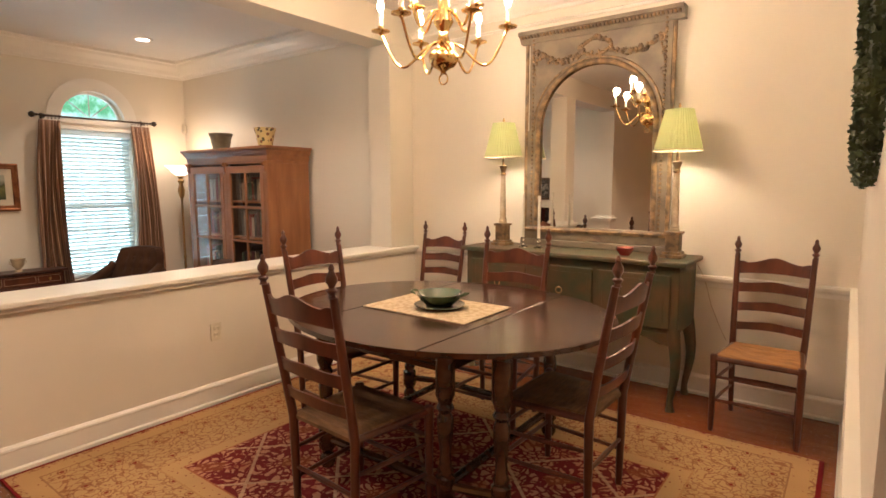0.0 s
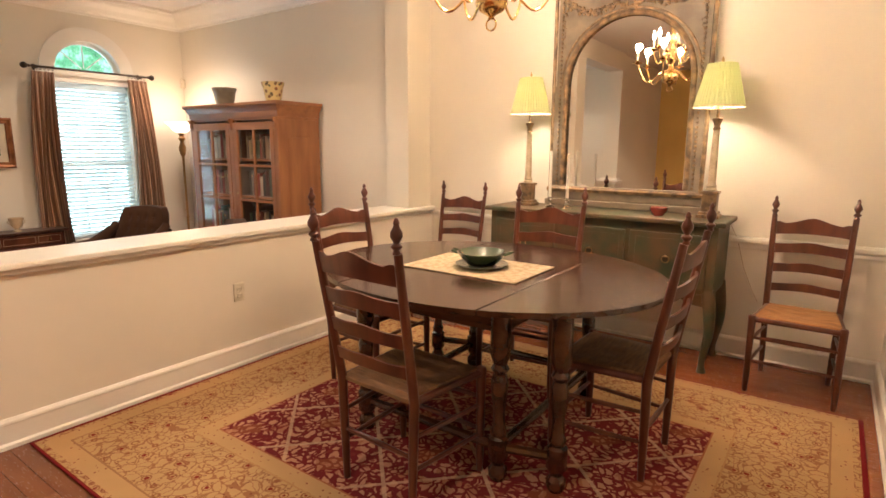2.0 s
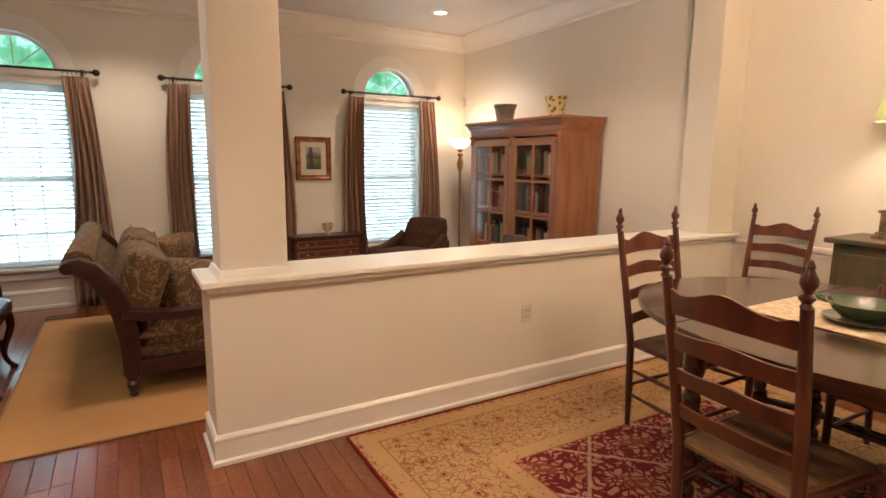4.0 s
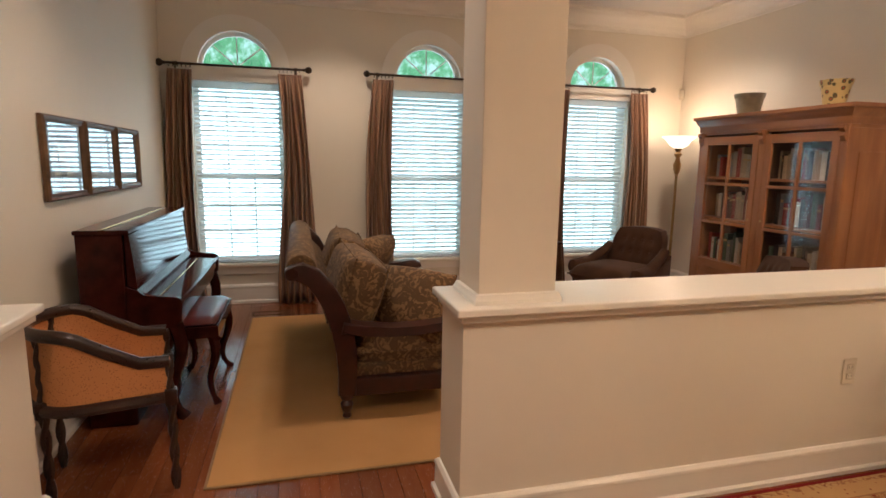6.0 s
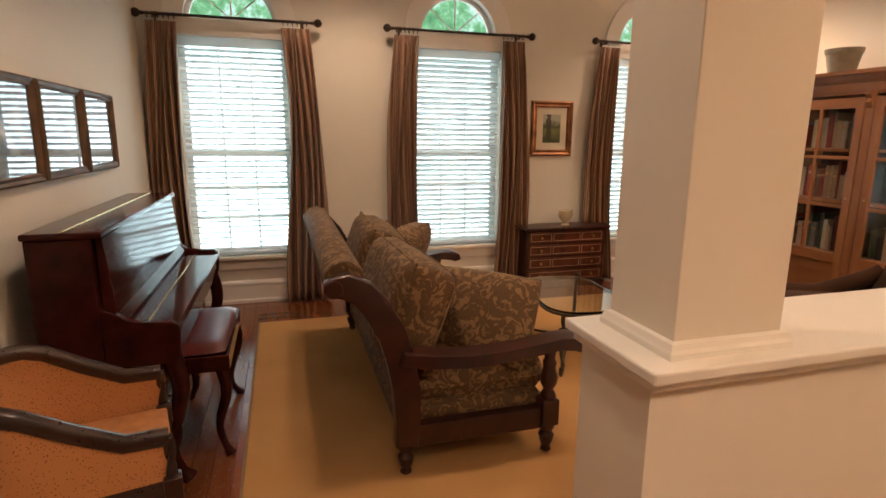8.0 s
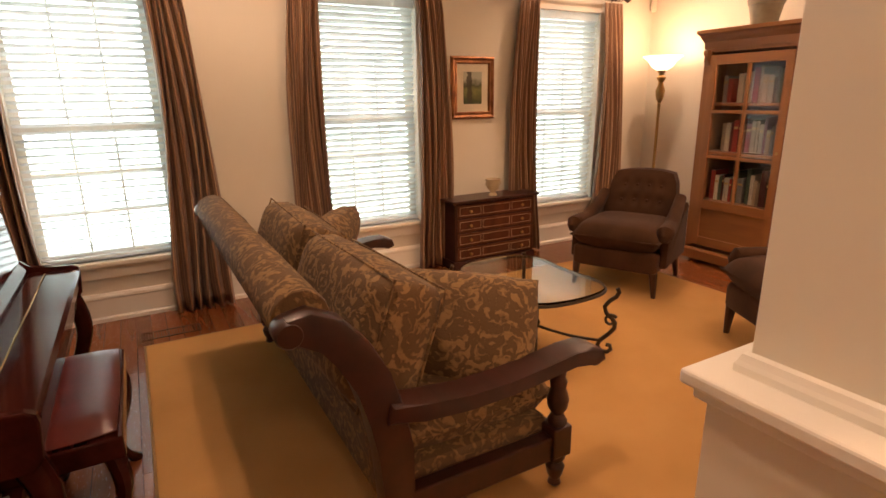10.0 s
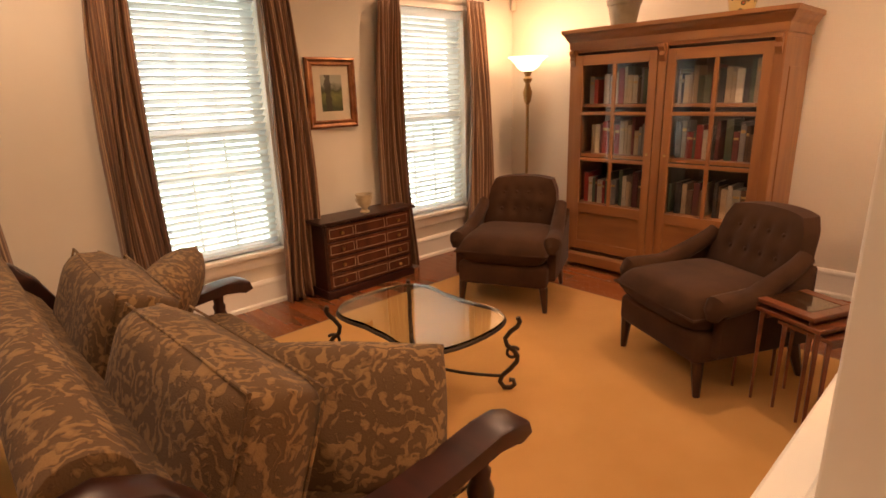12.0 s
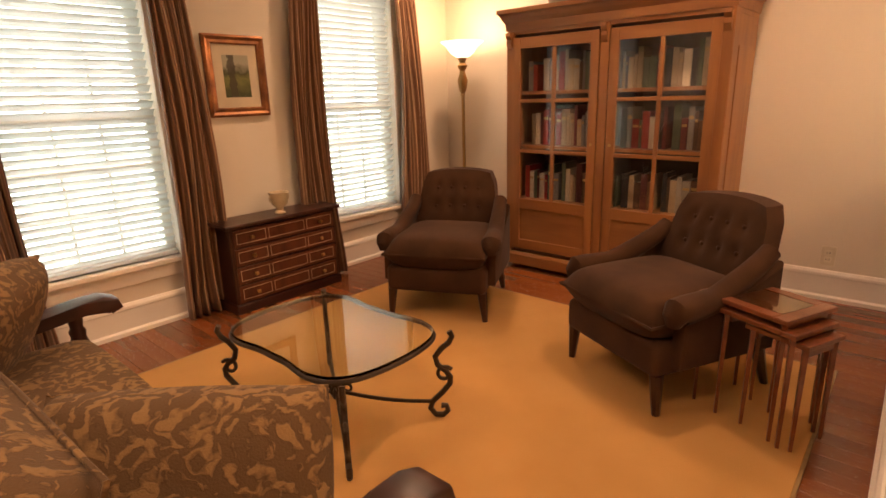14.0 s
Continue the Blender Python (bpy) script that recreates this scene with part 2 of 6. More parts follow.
def lathe(profile, bm=None, n=20, at=(0, 0, 0), squash=(1, 1), caps=True):
    bm = bm or bmesh.new()
    rings = []
    for r, z in profile:
        if r < 1e-5:
            rings.append([bm.verts.new((at[0], at[1], at[2] + z))])
        else:
            rings.append([bm.verts.new((at[0] + squash[0] * r * math.cos(math.tau * i / n), at[1] + squash[1] * r * math.sin(math.tau * i / n), at[2] + z)) for i in range(n)])
    for a, b in zip(rings, rings[1:]):
        for i in range(n):
            q = [a[i % len(a)], a[(i + 1) % len(a)], b[(i + 1) % len(b)], b[i % len(b)]]
            q = [v for k, v in enumerate(q) if v not in q[:k]]
            if len(q) > 2:
                bm.faces.new(q)
    for ring in (rings[0], rings[-1]):
        if len(ring) > 2 and caps:
            bm.faces.new(ring)
    return bm


def tube(points, radius, bm=None, n=8, closed=False, flat=1.0):
    """A round bar along points; radius a number or one for each point."""
    bm = bm or bmesh.new()
    pts = [Vector(p) for p in points]
    rad = radius if isinstance(radius, (list, tuple)) else [radius] * len(pts)
    rings, up = [], None
    for i, p in enumerate(pts):
        a = pts[i - 1] if i or closed else p
        b = pts[(i + 1) % len(pts)] if i + 1 < len(pts) or closed else p
        d = (b - a).normalized()
        if up is None:
            up = Vector((0, 0, 1)) if abs(d.z) < 0.9 else Vector((0, 1, 0))
        s = d.cross(up).normalized()
        up = s.cross(d).normalized()
        rings.append([bm.verts.new(p + rad[i] * (math.cos(math.tau * k / n) * s + flat * math.sin(math.tau * k / n) * up)) for k in range(n)])
    pairs = list(zip(rings, rings[1:])) + ([(rings[-1], rings[0])] if closed else [])
    for a, b in pairs:
        for k in range(n):
            bm.faces.new((a[k], a[(k + 1) % n], b[(k + 1) % n], b[k]))
    if not closed:
        bm.faces.new(rings[0])
        bm.faces.new(rings[-1])
    return bm


def slab(outline, lo, hi, axis="z", bm=None, bevel=0.0):
    """A closed 2D outline, extruded from lo to hi along an axis; the outline's two numbers are the other axes in order."""
    bm = bm or bmesh.new()

    def at(p, h):
        return {"z": (p[0], p[1], h), "y": (p[0], h, p[1]), "x": (h, p[0], p[1])}[axis]
    a = [bm.verts.new(at(p, lo)) for p in outline]
    b = [bm.verts.new(at(p, hi)) for p in outline]
    n = len(outline)
    caps = [bm.faces.new(a), bm.faces.new(b)]
    for i in range(n):
        bm.faces.new((a[i], a[(i + 1) % n], b[(i + 1) % n], b[i]))
    if bevel:
        es = [e for f in caps for e in f.edges]
        bmesh.ops.bevel(bm, geom=es, offset=bevel, segments=2, profile=0.5, affect="EDGES")
    return bm


def run(profile, path, bm=None, closed=False):
    """A moulding: a profile of (out, up) swept along a level path of (x, y), 'out' to the path's left, mitred at its corners."""
    bm = bm or bmesh.new()
    pts = [Vector((*p, 0)) for p in path]
    rings = []
    for i, p in enumerate(pts):
        a = pts[i - 1] if i or closed else None
        b = pts[(i + 1) % len(pts)] if i + 1 < len(pts) or closed else None
        ns = [Vector((-(q - w).y, (q - w).x, 0)).normalized() for w, q in ((a, p), (p, b)) if w is not None and q is not None]
        nrm = sum(ns, Vector()).normalized()
        k = 1.0 / max(0.3, nrm.dot(ns[0]))
        rings.append([bm.verts.new(p + nrm * (o * k) + Vector((0, 0, u))) for o, u in profile])
    m = len(profile)
    for a, b in list(zip(rings, rings[1:])) + ([(rings[-1], rings[0])] if closed else []):
        for j in range(m):
            bm.faces.new((a[j], a[(j + 1) % m], b[(j + 1) % m], b[j]))
    if not closed:
        bm.faces.new(rings[0])
        bm.faces.new(rings[-1])
    return bm


def grid_surface(f, nu, nv, bm=None, uv=False, close_u=False):
    """A sheet of points f(u, v), u and v from 0 to 1."""
    bm = bm or bmesh.new()
    vs = [[bm.verts.new(f(i / nu, j / nv)) for j in range(nv + 1)] for i in range(nu + (0 if close_u else 1))]
    layer = bm.loops.layers.uv.verify() if uv else None
    for i in range(nu):
        for j in range(nv):
            q = (vs[i][j], vs[(i + 1) % len(vs)][j], vs[(i + 1) % len(vs)][j + 1], vs[i][j + 1])
            fc = bm.faces.new(q)
            if uv:
                for lp, (a, b) in zip(fc.loops, ((i, j), (i + 1, j), (i + 1, j + 1), (i, j + 1))):
                    lp[layer].uv = (a / nu, b / nv)
    return bm


def cushion(w, d, h, bm=None, at=(0, 0, 0), n=10, power=3.0, crown=1.0, m=None):
    """A stuffed pad of w x d x h, full in the middle and thin at its seams."""
    bm = bm or bmesh.new()
    start = len(bm.verts)

    def side(s):
        def f(u, v):
            a, b = 2 * u - 1, 2 * v - 1
            full = (max(0, 1 - abs(a) ** power) * max(0, 1 - abs(b) ** power)) ** 0.45
            pinch = 1 - 0.05 * (abs(a * b)) ** 2
            return (at[0] + w / 2 * a * (pinch), at[1] + d / 2 * b * pinch, at[2] + s * h / 2 * (0.06 + 0.94 * full * crown))
        return f
    grid_surface(side(1), n, n, bm)
    grid_surface(side(-1), n, n, bm)
    bm.verts.ensure_lookup_table()
    new_v = bm.verts[start:]
    size = (n + 1) ** 2
    lowv = new_v[size:]
    ring = [(i, 0) for i in range(n)] + [(n, j) for j in range(n)] + [(n - i, n) for i in range(n)] + [(0, n - j) for j in range(n)]
    for (i, j), (k, l) in zip(ring, ring[1:] + ring[:1]):
        bm.faces.new((new_v[i * (n + 1) + j], new_v[k * (n + 1) + l], lowv[k * (n + 1) + l], lowv[i * (n + 1) + j]))
    if m is not None:
        bmesh.ops.transform(bm, matrix=m, verts=new_v)
    return bm


# ---- structure ----
XW, XE, YN, YS, ZC = -6.87, 0.04, 3.93, -1.53, 2.90
YL = 3.71  # the living room's north wall stands forward of the dining room's
PONY = (-3.556, -3.274, 0.135)
ARCH_Z, ARCH_R, HEAD_Z, SILL_Z, WIN_HALF = 2.13, 0.33, 2.03, 0.39, 0.39


def structure(name, bm, mat, label, category, smooth=False):
    return tagged(part(name, bm, mat, None, "", smooth), label, category, "", "structure")


def west_wall():
    x0, x1 = XW - 0.18, XW
    bm = slab([(YS - 0.15, -0.02), (YN + 0.15, -0.02), (YN + 0.15, SILL_Z), (YS - 0.15, SILL_Z)], x0, x1, "x")
    edges = [YS - 0.15] + [v for y in WIN_Y for v in (y - WIN_HALF, y + WIN_HALF)] + [YN + 0.15]
    for a, b in zip(edges[::2], edges[1::2]):
        slab([(a, SILL_Z), (b, SILL_Z), (b, HEAD_Z), (a, HEAD_Z)], x0, x1, "x", bm)
    slab([(YS - 0.15, HEAD_Z), (YN + 0.15, HEAD_Z), (YN + 0.15, ARCH_Z), (YS - 0.15, ARCH_Z)], x0, x1, "x", bm)
    cuts = [YS - 0.15, (WIN_Y[0] + WIN_Y[1]) / 2, (WIN_Y[1] + WIN_Y[2]) / 2, YN + 0.15]
    for y, a, b in zip(WIN_Y, cuts, cuts[1:]):
        left = [(a, ARCH_Z)] + [(y - ARCH_R * math.cos(t), ARCH_Z + ARCH_R * math.sin(t)) for t in lin(0, math.pi / 2, 13)] + [(y, ZC + 0.02), (a, ZC + 0.02)]
        right = [(b, ARCH_Z)] + [(y + ARCH_R * math.cos(t), ARCH_Z + ARCH_R * math.sin(t)) for t in lin(0, math.pi / 2, 13)] + [(y, ZC + 0.02), (b, ZC + 0.02)]
        slab(left, x0, x1, "x", bm)
        slab(right, x0, x1, "x", bm)
    return bm


structure("wall_west", west_wall(), WALL, "cream painted living room wall with three arched windows", "wall")
structure("wall_north", box((-3.45, YN, -0.02), (0.2, YN + 0.15, ZC + 0.02)), WALL, "cream painted wall behind the sideboard", "wall")
structure("wall_north_living", box((XW - 0.18, YL, -0.02), (-3.45, YN + 0.15, ZC + 0.02)), WALL, "cream painted wall behind the bookcase", "wall")
structure("wall_south", box((XW - 0.18, YS - 0.15, -0.02), (-3.34, YS, ZC + 0.02)), WALL, "cream painted wall behind the piano", "wall")
structure("wall_east", box((XE, 0.95, -0.02), (XE + 0.15, YN, ZC + 0.02)), WALL, "cream painted dining room side wall", "wall")
structure("wall_hall_north", box((XE + 0.15, 0.95, -0.02), (1.4, 1.10, ZC + 0.02)), WALL, "cream painted hall wall", "wall")
structure("wall_hall_east", box((1.4, -4.15, -0.02), (1.55, 1.10, ZC + 0.02)), WALL, "cream painted hall wall", "wall")
structure("wall_hall_south", box((-3.6, -4.15, -0.02), (1.4, -4.0, ZC + 0.02)), YELLOW, "yellow painted wall at the end of the hall", "wall")
structure("wall_hall_west", box((-3.6, -4.0, -0.02), (-3.34, YS - 0.15, ZC + 0.02)), WALL, "cream painted hall wall", "wall")
structure("ceiling", box((XW - 0.2, -4.2, ZC), (1.6, YN + 0.2, ZC + 0.12)), CEIL, "flat white painted ceiling", "ceiling")
structure("beam", box((-3.545, YS, 2.62), (-3.290, YN, ZC), 0.004), WALL, "cream painted header beam over the half wall", "beam")
structure("half_wall", box((PONY[0], PONY[2], 0), (PONY[1], YN, 0.815)), WALL, "cream painted half wall between dining and living rooms", "half wall")
structure("half_wall_stub", box((PONY[0], YS, 0), (PONY[1], -1.29, 0.815)), WALL, "short end of the cream half wall beside the opening", "half wall")


def ledge(y0, y1):
    prof_lo = 0.815
    bm = box((-3.594, y0, prof_lo + 0.014), (-3.222, y1, prof_lo + 0.043), 0.006)
    box((-3.578, y0 + (0.02 if y0 > YS + 0.1 else 0), prof_lo - 0.014), (-3.246, y1 - (0.02 if y1 < YN - 0.1 else 0), prof_lo + 0.014), 0.006, bm)
    return bm


structure("ledge", ledge(0.10, YN), TRIM, "white painted ledge on the half wall", "ledge")
structure("ledge_stub", ledge(YS, -1.24), TRIM, "white painted ledge on the short half wall", "ledge")


def column(y0, y1):
    bm = box((-3.545, y0, 0.858), (-3.290, y1, 2.62), 0.003)
    return bm


structure("column", box((-3.522, 0.190, 0.858), (-3.285, 0.482, 2.62), 0.003), WALL, "square cream painted column on the half wall", "column")
structure("column_pilaster", column(3.62, YN), WALL, "square cream painted pilaster at the wall", "column")
structure("column_stub", column(YS, -1.40), WALL, "square cream painted pilaster beside the opening", "column")
structure("trim_column", run([(0, 0.858), (0.018, 0.858), (0.018, 0.872), (0.014, 0.880), (0.010, 0.892), (0, 0.896)], [(-3.285, 0.190), (-3.522, 0.190), (-3.522, 0.482), (-3.285, 0.482)], closed=True), TRIM, "white moulding round the column foot", "trim")
structure("trim_stub", run([(0, 0.858), (0.018, 0.858), (0.018, 0.872), (0.014, 0.880), (0.010, 0.892), (0, 0.896)], [(-3.290, YS), (-3.290, -1.40), (-3.545, -1.40), (-3.545, YS)][::-1]), TRIM, "white moulding round the pilaster foot", "trim")

BASE = [(0, 0), (0.030, 0), (0.030, 0.022), (0.018, 0.034), (0.016, 0.145), (0.020, 0.150), (0.018, 0.165), (0.008, 0.180), (0, 0.183)]
CROWN = [(0, -0.185), (0.014, -0.185), (0.020, -0.165), (0.050, -0.150), (0.075, -0.110), (0.115, -0.065), (0.128, -0.040), (0.150, -0.030), (0.150, 0.0), (0, 0.0)]
RAIL = [(0, 0.745), (0.012, 0.745), (0.016, 0.770), (0.030, 0.785), (0.034, 0.805), (0.030, 0.818), (0, 0.820)]
structure("baseboard_living", run(BASE, [(PONY[0], YL), (XW, YL), (XW, YS), (PONY[0], YS)]), TRIM, "tall white painted baseboard", "baseboard")
structure("baseboard_dining", run([(o, u * 0.76) for o, u in BASE], [(XE, 0.95), (XE, YN), (PONY[1], YN), (PONY[1], PONY[2]), (PONY[0], PONY[2]), (PONY[0], YL)]), TRIM, "tall white painted baseboard", "baseboard")
structure("baseboard_stub", run(BASE, [(PONY[0], YS), (PONY[0], -1.29), (PONY[1], -1.29), (PONY[1], YS), (-3.34, YS), (-3.34, -4.0), (1.4, -4.0), (1.4, 0.95), (XE, 0.95)]), TRIM, "tall white painted baseboard", "baseboard")
structure("crown_living", run([(o * 1.15, ZC + u) for o, u in CROWN], [(-3.545, YL), (XW, YL), (XW, YS), (-3.545, YS)]), TRIM, "white crown moulding", "moulding")
structure("crown_dining", run([(o, ZC + u) for o, u in CROWN], [(XE, 0.95), (XE, YN), (-3.290, YN)]), TRIM, "white crown moulding", "moulding")
structure("picture_rail", run([(0, 2.625), (0.012, 2.625), (0.018, 2.640), (0, 2.650)], [(XE, 0.95), (XE, YN), (-3.290, YN)]), TRIM, "thin white moulding below the crown", "moulding")
structure("chair_rail", run(RAIL, [(XE, 0.95), (XE, YN), (-3.226, YN)]), TRIM, "white painted chair rail", "chair rail")


def arch_ring(bm, y, r0, r1, x0, x1, n=28, z=ARCH_Z):
    a = [(y - r1 * math.cos(t), z + r1 * math.sin(t)) for t in lin(0, math.pi, n)]
    b = [(y - r0 * math.cos(t), z + r0 * math.sin(t)) for t in lin(0, math.pi, n)]
    for i in range(n - 1):
        slab([a[i], a[i + 1], b[i + 1], b[i]], x0, x1, "x", bm)
    bmesh.ops.remove_doubles(bm, verts=bm.verts, dist=0.0004)
    return bm


def window(i, y, tilt):
    w = thing(f"window_{i}", pose(XW, y, 0), "tall white sash window with a half-round fanlight", "window", "living room windows", "structure")
    bm = arch_ring(bmesh.new(), 0, ARCH_R - 0.01, ARCH_R + 0.125, -0.02, 0.022)
    part("arch_casing", bm, TRIM, w)
    bm = box((-0.02, -WIN_HALF - 0.10, SILL_Z), (0.022, -WIN_HALF + 0.01, ARCH_Z), 0.003)
    box((-0.02, WIN_HALF - 0.01, SILL_Z), (0.022, WIN_HALF + 0.10, ARCH_Z), 0.003, bm)
    box((-0.04, -WIN_HALF - 0.02, HEAD_Z - 0.01), (0.020, WIN_HALF + 0.02, ARCH_Z + 0.012), 0.003, bm)
    part("window_frame", bm, TRIM, w)
    bm = box((-0.12, -WIN_HALF - 0.13, SILL_Z - 0.030), (0.055, WIN_HALF + 0.13, SILL_Z), 0.006)
    box((0.002, -WIN_HALF - 0.10, SILL_Z - 0.11), (0.020, WIN_HALF + 0.10, SILL_Z - 0.030), 0.003, bm)
    part("window_sill", bm, TRIM, w)
    mid = 1.19
    for name, z0, z1, x in (("lower_sash", SILL_Z, mid + 0.02, -0.10), ("upper_sash", mid - 0.02, HEAD_Z, -0.135)):
        bm = box((x - 0.018, -WIN_HALF, z0), (x + 0.018, -WIN_HALF + 0.05, z1))
        box((x - 0.018, WIN_HALF - 0.05, z0), (x + 0.018, WIN_HALF, z1), 0, bm)
        box((x - 0.017, -WIN_HALF + 0.05, z0), (x + 0.017, WIN_HALF - 0.05, z0 + 0.045), 0, bm)
        box((x - 0.017, -WIN_HALF + 0.05, z1 - 0.045), (x + 0.017, WIN_HALF - 0.05, z1), 0, bm)
        for k in (1, 2):
            yy = -WIN_HALF + 0.05 + k * (2 * WIN_HALF - 0.1) / 3
            box((x - 0.009, yy - 0.007, z0 + 0.045), (x + 0.009, yy + 0.007, z1 - 0.045), 0, bm)
            zz = z0 + 0.045 + k * (z1 - z0 - 0.09) / 3
            box((x - 0.008, -WIN_HALF + 0.05, zz - 0.009), (x + 0.008, WIN_HALF - 0.05, zz + 0.009), 0, bm)
        sash = part(name, bm, TRIM, w)
        g = part("pane", box((x - 0.003, -WIN_HALF + 0.04, z0 + 0.04), (x + 0.003, WIN_HALF - 0.04, z1 - 0.04)), GLASS, sash)
        g.visible_shadow = False
    bm = arch_ring(bmesh.new(), 0, ARCH_R - 0.035, ARCH_R + 0.005, -0.12, -0.08)
    box((-0.12, -ARCH_R, ARCH_Z), (-0.08, ARCH_R, ARCH_Z + 0.035), 0, bm)
    for a in (45, 90, 135):
        c, s = math.cos(radians(a)), math.sin(radians(a))
        tube([(-0.1, 0.03 * c, ARCH_Z + 0.03 * s + 0.03), (-0.1, (ARCH_R - 0.02) * c, ARCH_Z + (ARCH_R - 0.02) * s)], 0.006, bm, 6)
    fan = part("fanlight", bm, TRIM, w)
    g = part("pane", slab([(ARCH_R * math.cos(t), ARCH_Z + ARCH_R * math.sin(t)) for t in lin(0, math.pi, 25)], -0.103, -0.097, "x"), GLASS, fan)
    g.visible_shadow = False
    # venetian blind, hung inside the opening
    bl = thing("venetian_blind", pose(XW - 0.035, y, 0), "white slatted venetian blind, lowered with its slats tilted", "blind", "window blinds")
    part("headrail", box((-0.025, -WIN_HALF + 0.012, HEAD_Z - 0.075), (0.028, WIN_HALF - 0.012, HEAD_Z - 0.012), 0.004), SLAT, bl)
    part("bottom_rail", box((-0.024, -WIN_HALF + 0.015, SILL_Z + 0.004), (0.024, WIN_HALF - 0.015, SILL_Z + 0.028), 0.005), SLAT, bl)
    first = None
    count = 36
    for k in range(count):
        z = SILL_Z + 0.055 + k * (HEAD_Z - 0.10 - SILL_Z - 0.055) / (count - 1)
        m = pose(0, 0, z, 0, -tilt, 0)
        if first is None:
            first = part("slat", slab([(-0.024, -0.0012), (0, 0.003), (0.024, -0.0012), (0.024, 0.0012), (0, 0.0056), (-0.024, 0.0012)], -WIN_HALF + 0.015, WIN_HALF - 0.015, "y"), SLAT, bl, place=m)
        else:
            twin(first, m)
    for yy in (-0.24, 0.24):
        part("cord", tube([(0.0, yy, SILL_Z + 0.02), (0.0, yy, HEAD_Z - 0.07)], 0.0012, None, 5), SLAT, bl)
    return w


for k, y in enumerate(WIN_Y):
    window(k + 1, y, (22, 42, 42)[k])

# garden beyond the windows: the backdrop glows by itself in place of daylight
m, b, add, put = node_material("garden_backdrop", 1.0)
co = add("TexCoord")
sep = add("SeparateXYZ", Vector=co.outputs["Object"])
leaf = add("TexNoise", Vector=co.outputs["Object"], Scale=1.4, Detail=8.0, Roughness=0.7)
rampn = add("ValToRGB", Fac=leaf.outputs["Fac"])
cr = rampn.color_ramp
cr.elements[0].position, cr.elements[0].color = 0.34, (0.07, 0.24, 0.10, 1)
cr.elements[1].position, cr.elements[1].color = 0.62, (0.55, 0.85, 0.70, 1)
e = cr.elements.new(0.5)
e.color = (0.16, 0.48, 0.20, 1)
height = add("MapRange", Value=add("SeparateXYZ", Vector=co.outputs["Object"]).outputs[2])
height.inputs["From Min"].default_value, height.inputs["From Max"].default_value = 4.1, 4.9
# daylit brightness put into the colour: pale below, green foliage above
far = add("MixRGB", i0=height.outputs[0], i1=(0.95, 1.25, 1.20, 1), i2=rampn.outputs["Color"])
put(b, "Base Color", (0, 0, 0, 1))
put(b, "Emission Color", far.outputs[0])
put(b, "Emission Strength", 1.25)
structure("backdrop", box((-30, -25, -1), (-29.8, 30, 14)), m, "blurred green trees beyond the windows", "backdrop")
LAWN = material("sunlit_lawn", (0.10, 0.19, 0.045), 0.9, other=(0.07, 0.13, 0.03), scale=0.7, fine=30, bump=0.3)
structure("ground", box((-60, -40, -0.6), (XW - 0.25, 40, -0.4)), LAWN, "sunlit green lawn outside the windows", "ground")


